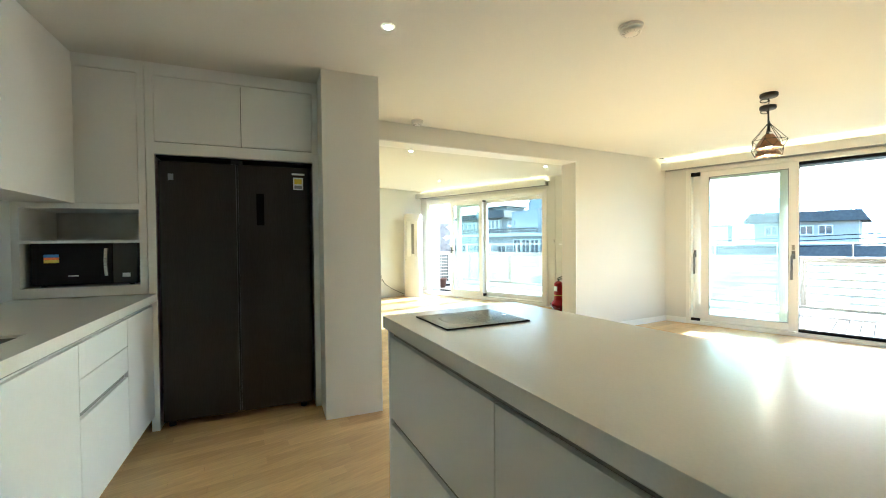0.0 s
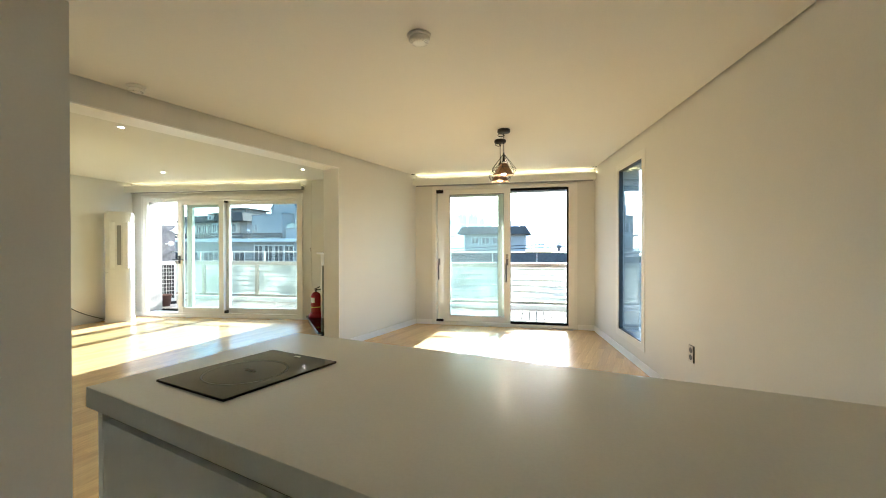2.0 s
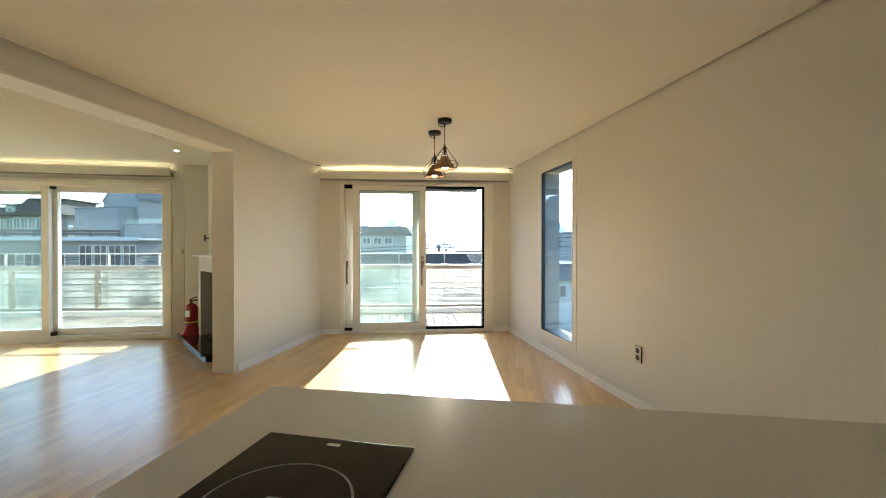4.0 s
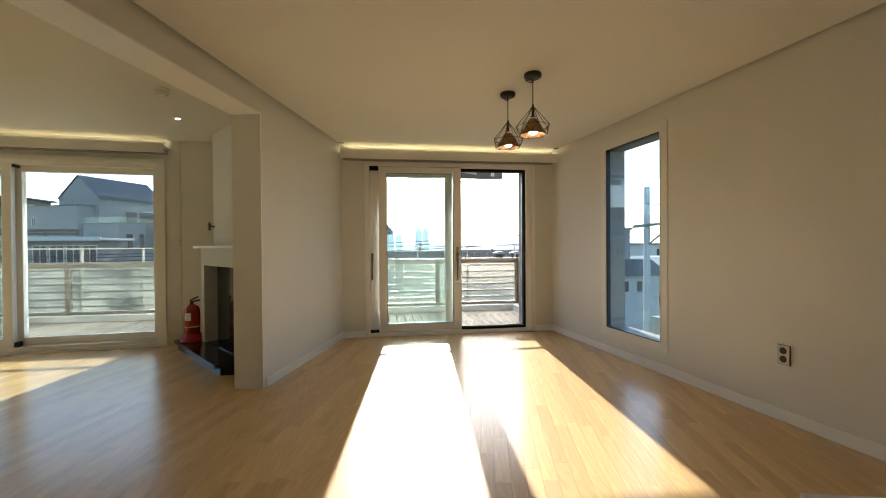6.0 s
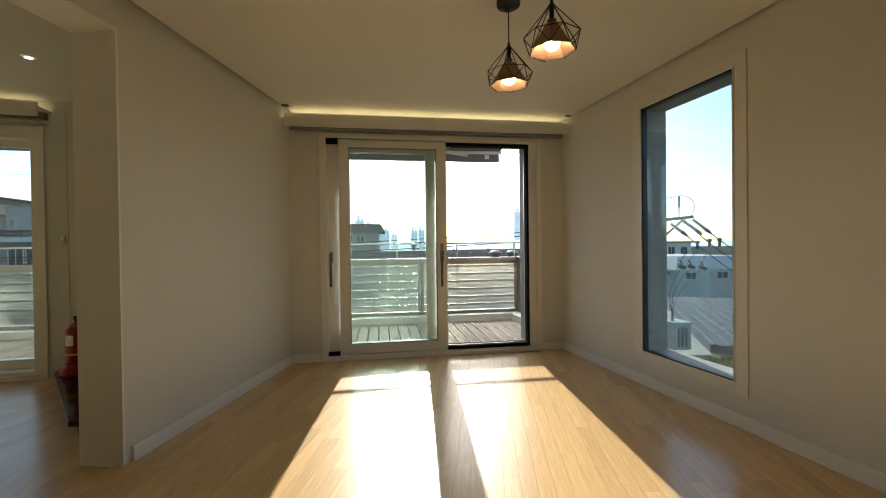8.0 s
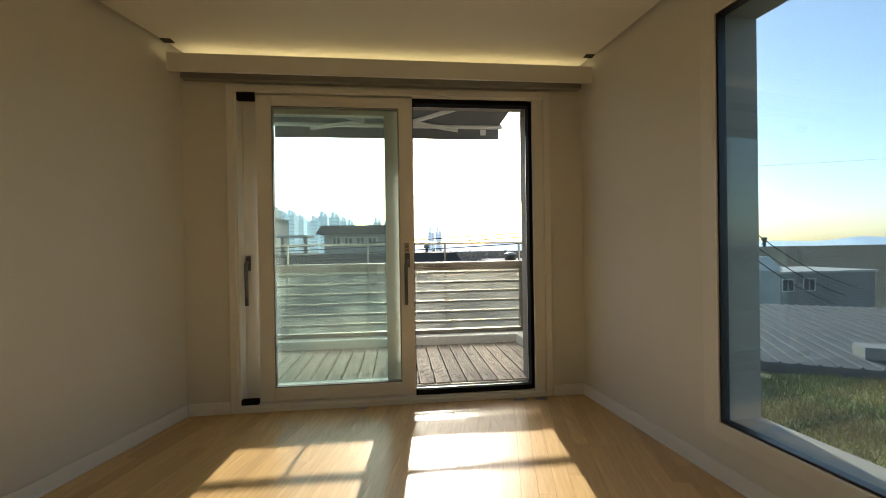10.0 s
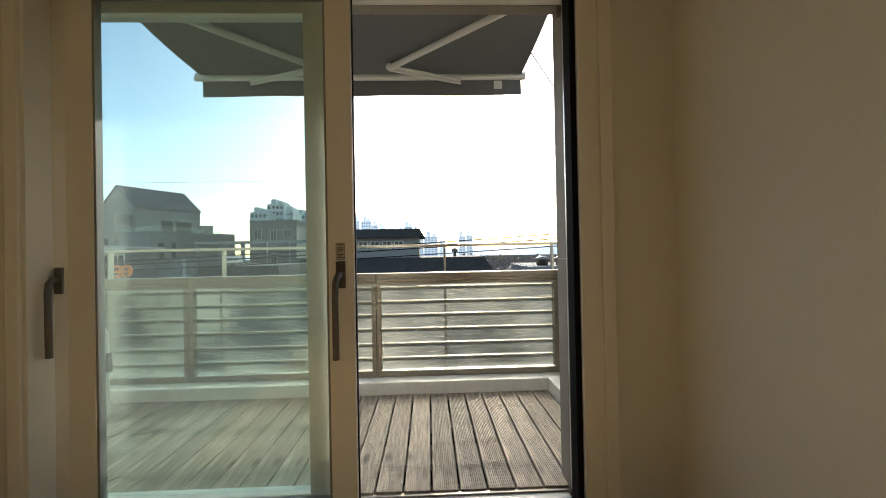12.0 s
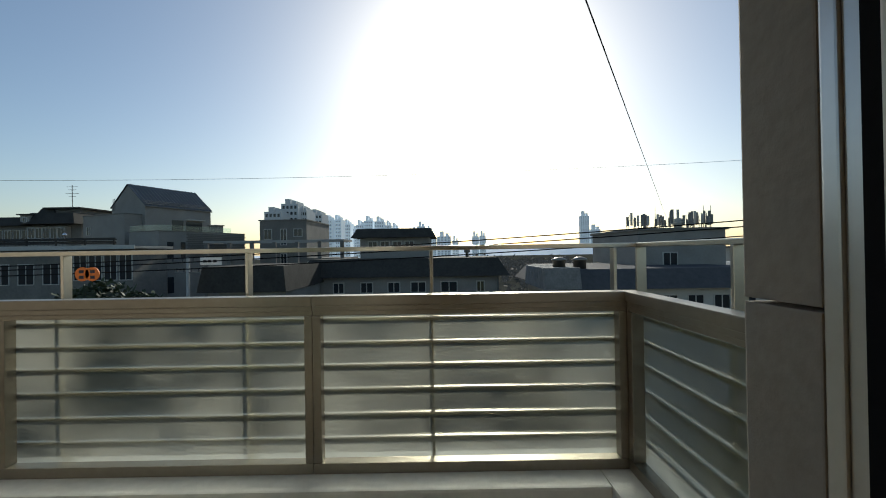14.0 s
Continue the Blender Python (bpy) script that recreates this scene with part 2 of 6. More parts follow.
def sweep(bm, pts, r, seg=6, side=(0.13, 0.31, 0.94)):
    """One continuous round cable along points."""
    rings = []
    pts = [Vector(p) for p in pts]
    for i, p in enumerate(pts):
        d = (pts[min(i + 1, len(pts) - 1)] - pts[max(i - 1, 0)]).normalized()
        a = d.cross(Vector(side)).normalized()
        b = d.cross(a)
        rings.append([bm.verts.new(p + r * (a * math.cos(2 * math.pi * k / seg) + b * math.sin(2 * math.pi * k / seg))) for k in range(seg)])
    for p, q in zip(rings, rings[1:]):
        for k in range(seg):
            bm.faces.new((p[k], p[(k + 1) % seg], q[(k + 1) % seg], q[k])).smooth = True
    bm.faces.new(rings[0][::-1]), bm.faces.new(rings[-1])
    return bm


def bm_new():
    return bmesh.new()


def finish(name, bm, material):
    bmesh.ops.recalc_face_normals(bm, faces=bm.faces)
    me = bpy.data.meshes.new(name)
    bm.to_mesh(me)
    bm.free()
    me.materials.append(material)
    return new(name, me)


def part(name, bm, material, parent, label=""):
    ob = finish(name, bm, material)
    ob.parent = parent
    return tagged(ob, label)


def thing(name, m, label, category, group="", kind=""):
    """An Empty at the base of a thing, which parents its parts."""
    ob = new(name)
    ob.empty_display_size = 0.1
    ob.matrix_world = m
    return tagged(ob, label, category, group, kind)


def single(name, bm, material, label, category, group="", kind="", m=None):
    ob = finish(name, bm, material)
    if m is not None:
        ob.matrix_world = m
    return tagged(ob, label, category, group, kind)


def along(p0, p1):
    """The frame of a wall: x along it from p0 to p1, y to its left, z up."""
    d = Vector((p1[0] - p0[0], p1[1] - p0[1], 0))
    return pose(p0[0], p0[1], 0, 0, 0, math.degrees(math.atan2(d.y, d.x))), d.length


def wall(name, p0, p1, t, z0, z1, openings, material, label):
    """A wall whose inner face runs from p0 to p1; it is t thick to its left. openings: (s0, s1, z0, z1)."""
    m, length = along(p0, p1)
    bm = bm_new()
    s = 0.0
    for a, b, c, d in sorted(openings):
        if a > s:
            box(bm, s, a, 0, t, z0, z1)
        if c > z0:
            box(bm, a, b, 0, t, z0, c)
        if d < z1:
            box(bm, a, b, 0, t, d, z1)
        s = b
    if s < length:
        box(bm, s, length, 0, t, z0, z1)
    return single(name, bm, material, label, "wall", kind="structure", m=m)


# ---- plan ----
H = 2.315                                   # ceiling
WEST0, WEST1 = (-2.675, 0.0), (-3.120, -1.731)   # wall between dining room and living room, up to its jamb
EAST = 0.105                                # the east wall leans: x = -EAST * y
DOOR = (-2.36, -0.28)                       # dining sliding door, outer frame
KM = pose(-3.01, -5.165, 0, 0, 0, -20.5)     # kitchen: x out of the fridge wall, y along it


def east_x(y):
    return -EAST * y


def west_x(y):
    return -2.675 + 0.2571 * y


LIV0, LIV1 = (-7.75, -0.36), (-4.45, -0.06)   # living room window wall

# ---- setting ----
T = 0.24
wall("wall_north", WEST0, (0, 0), T, 0, 2.6, [(DOOR[0] - WEST0[0], DOOR[1] - WEST0[0], 0.0, 2.10)], WALLPAPER, "cream papered wall around the balcony door")
wall("wall_east", (0, 0), (east_x(-8.4), -8.4), 0.15, 0, 2.6, [(1.105, 1.865, 0.245, 2.095)], WALLPAPER, "cream papered wall with a tall narrow window")
wall("wall_west", WEST1, WEST0, 0.215, 0, 2.6, [], WALLPAPER, "cream papered wall end between dining and living room")
# header over the opening to the living room
hm, _ = along((west_x(-5.0), -5.0), WEST1)
bm = box(bm_new(), 0, 3.378, 0, 0.215, 2.155, 2.6)
single("header", bm, WALLPAPER, "cream papered beam over the wide opening", "beam", kind="structure", m=hm)
# casing round the opening
bm2 = bm_new()
box(bm2, 0.02, 3.366, -0.012, 0.225, 2.141, 2.152)
box(bm2, 3.364, 3.374, -0.012, 0.225, 0.0, 2.152)
single("trim", bm2, TRIM, "thin cream lining of the wide opening", "trim", kind="structure", m=hm)

wall("wall_living_north", LIV0, LIV1, T, 0, 2.6, [(0.22, 3.12, 0.0, 2.06)], WALLPAPER, "cream papered wall around the living room terrace window")
wall("wall_living_west", (-7.75, -6.9), (-7.75, -0.36), T, 0, 2.6, [], WALLPAPER, "cream papered end wall of the living room")
wall("wall_living_south", (-3.9, -6.9), (-7.75, -6.9), T, 0, 2.6, [], WALLPAPER, "cream papered back wall of the living room")
KI = KM.inverted()


def k_world(a, b):
    v = KM @ Vector((a, b, 0))
    return v.x, v.y


# kitchen walls
wall("wall_kitchen_north", k_world(-0.95, -1.68), k_world(-0.95, 0.38), 0.1, 0, 2.6, [], WALLPAPER, "wall behind the refrigerator")
wall("wall_kitchen_west", k_world(4.4, -1.68), k_world(-1.05, -1.68), T, 0, 2.6, [], WALLPAPER, "wall behind the kitchen counter")
wall("wall_south", (1.2, -8.4), (-3.0, -8.4), T, 0, 2.6, [], WALLPAPER, "plain wall behind the kitchen")
bm = prism(bm_new(), [(-0.94, 0.0), (0.0, 0.0), (0.0, 0.38), (-0.94, 0.38)], 0, 2.6)
single("column", bm, WALLPAPER, "white papered pier beside the refrigerator", "pier", kind="structure", m=KM)

# floor base and ceiling
bm = prism(bm_new(), [(-7.9, -7.0), (-3.1, -7.0), (0.6, -8.5), (1.1, -8.5), (0.02, 0.0), (-2.675, 0.0), (-4.45, -0.06), (-7.75, -0.36), (-8.0, -0.36)], -0.25, -0.012)
floor = single("floor", bm, GROOVE, "golden maple strip floor with a satin finish", "floor", kind="structure")
G = 0.028
bm = prism(bm_new(), [(-2.675 + 0.045, -0.003), (west_x(-8.3) + 0.045, -8.3), (east_x(-8.3) - G, -8.3), (-G, -0.003)], H, H + 0.02)
prism(bm, [(-3.0, 0.0), (-5.4, -8.7), (1.3, -8.7), (0.3, 0.1)], 2.43, 2.5)
single("ceiling", bm, CEILING, "cream papered ceiling with a lit cove", "ceiling", kind="structure")
bm = prism(bm_new(), [(-7.75 + G, -0.364), (-7.75 + G, -6.88), (-5.0, -6.88), (west_x(-5.0) - 0.24, -5.0), (west_x(-0.07) - 0.25, -0.066), (-4.45, -0.066)], H, H + 0.02)
prism(bm, [(-8.0, -0.2), (-8.0, -7.1), (-4.6, -7.1), (west_x(-5.0) - 0.05, -5.0), (-2.9, 0.1)], 2.43, 2.5)
single("ceiling_living", bm, CEILING, "cream papered living room ceiling", "ceiling", kind="structure")


def cove(name, p0, p1, led):
    """A curtain box under the ceiling with a lip that hides a led strip."""
    m, n = along(p0, p1)
    bm = bm_new()
    box(bm, 0, n, -0.175, -0.155, 2.145, 2.252)
    box(bm, 0, n, -0.155, 0.0, 2.205, 2.225)
    single(name, bm, CEILING, "cream curtain box with a lit cove above", "curtain box", kind="structure", m=m)
    t = thing("led_strip", m @ pose(0, 0, 2.225), "warm white led strip lying on the curtain box", "light strip")
    part("strip", box(bm_new(), 0.03, n - 0.03, -0.055, -0.040, 0.0, 0.006), led, t)
    # added dark strip, not a rail: paints the shade in the curtain slot
    t = thing("curtain_rail", m @ pose(0, 0, 2.205), "slim brown-grey strip painting the shaded slot under the box", "curtain rail")
    part("rail", box(bm_new(), 0.02, n - 0.02, -0.060, -0.006, -0.058, 0.0, 0.003), GROOVE, t)


# flat dark patches paint the shade in the groove's open ends
for q, (nx, ny) in enumerate(((-2.655, -0.19), (-0.03, -0.19))):
    bm = box(bm_new(), nx - 0.03, nx + 0.03, ny - 0.03, ny + 0.02, H - 0.004, H - 0.0005)
    single("trim_notch_shade_%d" % (q + 1), bm, DARK_GAP, "dark patch painting the shaded notch at the ceiling groove end", "trim", kind="structure")
cove("cove_dining", (west_x(0) + 0.004, -0.002), (-0.004, -0.002), LED)
cove("cove_living", LIV0, (LIV1[0] - 0.1, LIV1[1] - 0.009), LED_DIM)


def skirting(name, p0, p1, side=-1):
    m, n = along(p0, p1)
    bm = box(bm_new(), 0, n, min(0, side * 0.012), max(0, side * 0.012), 0, 0.075)
    box(bm, 0, n, min(0, side * 0.015), max(0, side * 0.015), 0.0, 0.012)
    single(name, bm, TRIM, "cream skirting board", "skirting", kind="structure", m=m)


skirting("baseboard_north_a", (-2.66, -0.001), (DOOR[0] - 0.045, -0.001))
skirting("baseboard_north_b", (DOOR[1] + 0.045, -0.001), (-0.012, -0.001))
skirting("baseboard_east", (-0.002, -0.012), (east_x(-8.3) - 0.002, -8.3))
skirting("baseboard_west", (WEST1[0] + 0.0129, WEST1[1] + 0.05), (WEST0[0] + 0.001, -0.014))
skirting("baseboard_living", (LIV0[0], LIV0[1] - 0.001), (LIV0[0] + 0.18, LIV0[1] + 0.0154))


# ---- windows ----
def frame_ring(bm, x0, x1, y0, y1, z0, z1, w, bottom=None, bevel=0.003):
    b = w if bottom is None else bottom
    box(bm, x0, x0 + w, y0, y1, z0, z1, bevel)
    box(bm, x1 - w, x1, y0, y1, z0, z1, bevel)
    box(bm, x0 + w, x1 - w, y0, y1, z1 - w, z1, bevel)
    box(bm, x0 + w, x1 - w, y0, y1, z0, z0 + b, bevel)
    return bm


def pane(name, x0, x1, y, z0, z1, material, parent, label=""):
    ob = part(name, box(bm_new(), x0, x1, y - 0.006, y + 0.006, z0, z1), material, parent, label)
    ob.visible_shadow = False
    return ob


def lever(parent, x, y, z, down=0.30):
    """A lift-and-slide handle: rounded plate, neck into the room, lever bent down."""
    bm = box(bm_new(), x - 0.018, x + 0.018, y - 0.010, y, z - 0.050, z + 0.050, 0.0045)
    part("handle_plate", bm, HANDLE, parent, "dark nickel plate with rounded edges")
    bm = tube(bm_new(), (x, y - 0.011, z), (x, y - 0.022, z), 0.017, 16)
    arc = [(x - 0.010 * math.sin(a), y - 0.020 - 0.036 * math.sin(a), z - 0.040 * (1 - math.cos(a))) for a in [radians(90) * k / 8 for k in range(9)]]
    sweep(bm, [(x, y - 0.008, z)] + arc + [(x - 0.011, y - 0.058, z - 0.10), (x - 0.011, y - 0.057, z - 0.2), (x - 0.011, y - 0.055, z - down + 0.01), (x - 0.011, y - 0.055, z - down)], 0.012, 12, (1, 0, 0))
    part("handle", bm, HANDLE, parent, "dark nickel bent lever handle")


d = thing("door_1", pose(0, 0, 0), "cream sliding balcony door slid half open, tinted glass", "sliding door", kind="structure")
part("casing", frame_ring(bm_new(), DOOR[0] - 0.04, DOOR[1] + 0.04, -0.016, 0.0, 0.0, 2.135, 0.045, 0.03), UPVC, d)
bm = bm_new()
box(bm, DOOR[0], DOOR[0] + 0.018, 0.0, 0.2, 0.0, 2.10, 0.003)
box(bm, DOOR[1] - 0.080, DOOR[1], 0.0, 0.13, 0.0, 2.10, 0.003)
box(bm, DOOR[0] + 0.019, DOOR[1] - 0.081, 0.076, 0.2, 2.082, 2.10, 0.003)
box(bm, -1.2, DOOR[1] - 0.081, 0.0, 0.0755, 2.082, 2.10, 0.003)
box(bm, DOOR[0] + 0.019, DOOR[1] - 0.081, 0.0, 0.2, 0.0, 0.045, 0.003)
part("door_frame", bm, UPVC, d)
bm = bm_new()
box(bm, DOOR[1] - 0.103, DOOR[1] - 0.081, 0.02, 0.09, 0.05, 2.078)
box(bm, -1.2, DOOR[1] - 0.103, 0.02, 0.10, 2.050, 2.081)
box(bm, -1.2, DOOR[1] - 0.103, 0.02, 0.10, 0.0455, 0.080)
box(bm, DOOR[0] + 0.019, DOOR[0] + 0.125, 0.0, 0.033, 2.04, 2.099)
box(bm, DOOR[0] + 0.019, DOOR[0] + 0.125, 0.0, 0.033, 0.0455, 0.08)
part("gasket", bm, RUBBER, d, "black rubber gasket")
part("outer_jamb", box(box(bm_new(), -0.352, -0.285, 0.178, 0.199, 0.06, 2.09, 0.003), -0.348, -0.285, 0.156, 0.1775, 0.06, 2.09, 0.003), ALU_BRIGHT, d, "bright aluminium outer jamb")
part("jamb_seal", box(bm_new(), -0.352, -0.287, 0.1315, 0.1555, 0.06, 2.09), RUBBER, d, "black rubber seal")
part("sill", box(bm_new(), -2.334, -0.354, 0.2, 0.222, -0.02, 0.052, 0.003), ALUMINIUM, d, "metal outer sill")
bm = bm_new()
box(bm, -1.2, DOOR[1] - 0.105, 0.045, 0.055, 0.0802, 0.086)
part("track", bm, CHROME, d, "bright metal track")
bm = bm_new()
for x0, x1, z0, z1 in ((-2.232, -2.137, 0.05, 2.09), (-1.295, -1.20, 0.05, 2.09), (-2.137, -1.295, 2.018, 2.09), (-2.137, -1.295, 0.05, 0.136)):
    box(bm, x0, x1, 0.034, 0.078, z0, z1, 0.004)
leaf = part("sliding_leaf", bm, UPVC, d)
bm = frame_ring(bm_new(), -2.138, -1.294, 0.039, 0.073, 0.135, 2.019, 0.009, None, 0.0)
part("glazing_bead", bm, GROOVE, leaf)
pane("pane", -2.135, -1.297, 0.056, 0.138, 2.016, PANE_TINT, leaf, "green tinted glass")
part("edge_gasket", box(bm_new(), -1.2, -1.1955, 0.052, 0.064, 0.06, 2.07), RUBBER, leaf, "black rubber edge")
lever(leaf, -1.2485, 0.034, 0.974)
st = part("sticker", box(bm_new(), -1.266, -1.234, 0.0325, 0.034, 1.030, 1.092), INK, leaf, "dark framed instruction label")
part("sticker_paper", box(bm_new(), -1.2645, -1.2355, 0.0315, 0.0325, 1.0315, 1.0905), STICKER, leaf)
for k in range(9):
    zz = 1.036 + 0.006 * k
    if k not in (3, 7):
        part("sticker_print", box(bm_new(), -1.260, -1.260 + 0.022 - 0.006 * (k % 3 == 1), 0.0305, 0.0315, zz, zz + 0.0028), INK, leaf)
bm = bm_new()
for x0, x1, z0, z1 in ((-2.341, -2.215, 0.05, 2.08), (-1.395, -1.30, 0.05, 2.08), (-2.215, -1.395, 1.985, 2.08), (-2.215, -1.395, 0.05, 0.13)):
    box(bm, x0, x1, 0.105, 0.17, z0, z1, 0.003)
leaf2 = part("fixed_leaf", bm, UPVC, d)
pane("pane", -2.215, -1.395, 0.137, 0.13, 1.985, PANE_TINT, leaf2, "green tinted glass")
bm = box(bm_new(), -2.331, -2.301, 0.094, 0.105, 0.92, 1.02, 0.004)
sweep(bm, [(-2.316, 0.096, 0.975), (-2.316, 0.07, 0.973), (-2.316, 0.057, 0.96), (-2.316, 0.053, 0.93), (-2.316, 0.053, 0.82), (-2.316, 0.055, 0.69)], 0.012, 10, (1, 0, 0))
part("inner_handle", bm, HANDLE, d, "dark nickel bent lever handle")

# east window: x runs from the north corner southwards
em, _ = along((0, 0), (east_x(-8.4), -8.4))
w = thing("window_1", em, "tall narrow fixed window with a cream frame", "window", kind="structure")
part("casing", frame_ring(bm_new(), 1.035, 1.945, -0.006, 0.0, 0.18, 2.165, 0.07, None, 0.002), WINDOW_TRIM, w)
part("window_frame", frame_ring(bm_new(), 1.105, 1.865, -0.0055, 0.05, 0.245, 2.095, 0.008, None, 0.001), UPVC, w)
part("gasket", frame_ring(bm_new(), 1.113, 1.857, 0.004, 0.045, 0.253, 2.087, 0.010, None, 0), BLACK, w, "black rubber gasket")
pane("pane", 1.118, 1.852, 0.03, 0.258, 2.082, PANE_BLUE, w)
part("reveal", frame_ring(bm_new(), 1.1052, 1.8648, 0.051, 0.228, 0.2452, 2.0948, 0.008, None, 0), CLADDING, w, "grey stone reveal")

lm, ln = along(LIV0, LIV1)
w = thing("window_2", lm, "wide cream terrace window with an open door leaf", "window", kind="structure")
part("casing", frame_ring(bm_new(), 0.18, 3.16, -0.016, 0.0, 0.0, 2.10, 0.05, 0.04), UPVC, w)
bm = box(box(bm_new(), 0.22, 0.28, 0.0, 0.05, 0.0, 2.06, 0.003), 3.06, 3.12, 0.0, 0.172, 0.0, 2.06, 0.003)
box(bm, 0.28, 3.06, 0.0, 0.172, 2.0, 2.06, 0.003), box(bm, 0.28, 3.06, 0.0, 0.172, 0.0, 0.07, 0.003)
part("window_frame", bm, UPVC, w)
part("reveal", box(bm_new(), 0.202, 0.279, 0.053, 0.328, 0.062, 2.078, 0.003), CLADDING, w, "grey stone reveal")
leaf = part("sliding_leaf", frame_ring(bm_new(), 0.86, 1.72, 0.01, 0.075, 0.05, 2.02, 0.085, 0.11, 0.005), UPVC, w)
pane("pane", 0.945, 1.635, 0.04, 0.16, 1.935, PANE_TINT, leaf, "green tinted glass").visible_shadow = True
bm = box(bm_new(), 0.885, 0.915, -0.01, 0.01, 0.92, 1.06, 0.004)
tube(bm, (0.90, 0.0, 1.0), (0.90, -0.06, 1.0), 0.009), tube(bm, (0.82, -0.06, 1.0), (1.03, -0.06, 0.985), 0.010)
part("handle", bm, BLACK, leaf, "black lever handle")
leaf = part("rear_leaf", frame_ring(bm_new(), 0.965, 1.695, 0.10, 0.165, 0.071, 1.998, 0.10, 0.08, 0.004), UPVC, w)
pane("pane", 1.065, 1.595, 0.132, 0.151, 1.898, PANE_TINT, leaf, "green tinted glass").visible_shadow = True
bm = frame_ring(bm_new(), 1.70, 3.06, 0.10, 0.17, 0.071, 2.0, 0.06, 0.08, 0.004)
leaf = part("fixed_leaf", bm, UPVC, w)
pane("pane", 1.76, 3.0, 0.135, 0.14, 1.94, PANE, leaf).visible_shadow = True
part("gasket", box(box(bm_new(), 1.725, 1.755, 0.02, 0.095, 1.97, 2.03), 1.725, 1.755, 0.02, 0.095, 0.06, 0.12), BLACK, w)


# ---- kitchen ----
CT = 0.87


def slab(bm, pts, z0, z1, bevel=0.004):
    return prism(bm, pts, z0, z1, bevel)


def front(parent, name, a0, a1, z0, z1, b0, b1, label="", material=None):
    """A handleless door or drawer front whose face looks along +y of the kitchen frame."""
    return part(name, box(bm_new(), a0 + 0.002, a1 - 0.002, b0, b1, z0, z1, 0.002), material or CABINET, parent, label)


# island, its own frame: x along the long side, y across
IM = KM @ pose(1.12, 0.11, 0, 0, 0, 3.2)
isl = thing("kitchen_island", IM, "white handleless kitchen island with deep drawers", "kitchen island")
END = 2.62
part("carcass", box(bm_new(), 0.045, END, 0.035, 0.66, 0.08, CT - 0.084), CABINET, isl)
part("plinth", box(bm_new(), 0.06, END, 0.08, 0.63, 0.0, 0.08), CABINET, isl)
part("end_panel", box(bm_new(), 0.022, 0.045, 0.016, 0.675, 0.0, CT - 0.05, 0.002), CABINET, isl)
part("back_panel", box(bm_new(), 0.045, END, 0.66, 0.675, 0.0, CT - 0.05, 0.001), CABINET, isl)
part("grip_channel", box(bm_new(), 0.045, END, 0.033, 0.05, CT - 0.084, CT - 0.051), GROOVE, isl, "grey recessed grip channel")
for a0, a1 in ((0.047, 0.83), (0.83, 1.62), (1.62, END)):
    front(isl, "drawer_front", a0, a1, 0.455, CT - 0.080, 0.016, 0.034)
    front(isl, "drawer_front", a0, a1, 0.085, 0.43, 0.016, 0.034)
    part("grip_channel", box(bm_new(), a0, a1, 0.030, 0.034, 0.43, 0.455), GROOVE, isl)
top = prism(bm_new(), [(0.0, 0.0), (END + 0.08, 0.0), (END + 0.08, 0.86), (-0.06, 0.70)], CT - 0.05, CT, 0.003)
single("island_worktop", top, STONE, "cream engineered stone worktop lying on the island", "worktop", m=IM)
ck = thing("induction_cooktop", KM @ pose(1.355, 0.406, CT, 0, 0, 3.5), "black glass single induction cooktop set on the worktop", "cooktop")
part("glass_plate", box(bm_new(), -0.142, 0.142, -0.176, 0.176, 0.0, 0.006, 0.002), BLACK_GLOSS, ck)
bm = bm_new()
for i in range(48):
    a, b2 = 2 * math.pi * i / 48, 2 * math.pi * (i + 1) / 48
    vs = [bm.verts.new((r * math.cos(q) + 0.0, r * math.sin(q) - 0.02, 0.0064)) for r, q in ((0.104, a), (0.104, b2), (0.108, b2), (0.108, a))]
    bm.faces.new(vs)
part("zone_ring", bm, GROOVE, ck, "thin grey printed cooking zone ring")
part("touch_mark", box(bm_new(), -0.012, 0.012, 0.150, 0.158, 0.006, 0.0066), WHITE, ck)
part("logo_mark", box(bm_new(), -0.02, 0.02, -0.012, -0.004, 0.006, 0.0066), GROOVE, ck)

# tall cabinet beside and over the refrigerator
F = -0.27
tall = thing("refrigerator_surround", KM, "white built-in cabinet wall framing the refrigerator", "cabinet")
for b0, b1, z0, z1 in ((-0.04, -0.002, 0, H - 0.002), (-1.03, -0.985, 0, H - 0.002)):
    part("side_panel", box(bm_new(), -0.92, F, b0, b1, z0, z1, 0.0015), CABINET, tall)
part("top_filler", box(bm_new(), -0.92, F - 0.001, -0.985, -0.04, 2.235, H - 0.003), CABINET, tall)
part("cross_panel", box(bm_new(), -0.92, F - 0.001, -0.985, -0.04, 1.746, 1.82), CABINET, tall)
for b0, b1 in ((-0.985, -0.495), (-0.495, -0.04)):
    part("door", box(bm_new(), F - 0.02, F - 0.001, b0 + 0.002, b1 - 0.002, 1.825, 2.23, 0.0015), CABINET, tall)
# near-black fill and panels paint the shade in door gaps and niche
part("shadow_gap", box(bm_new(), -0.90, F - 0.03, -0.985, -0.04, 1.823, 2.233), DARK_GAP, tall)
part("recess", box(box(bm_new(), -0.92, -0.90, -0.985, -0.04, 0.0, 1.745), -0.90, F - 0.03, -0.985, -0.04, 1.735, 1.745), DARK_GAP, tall)

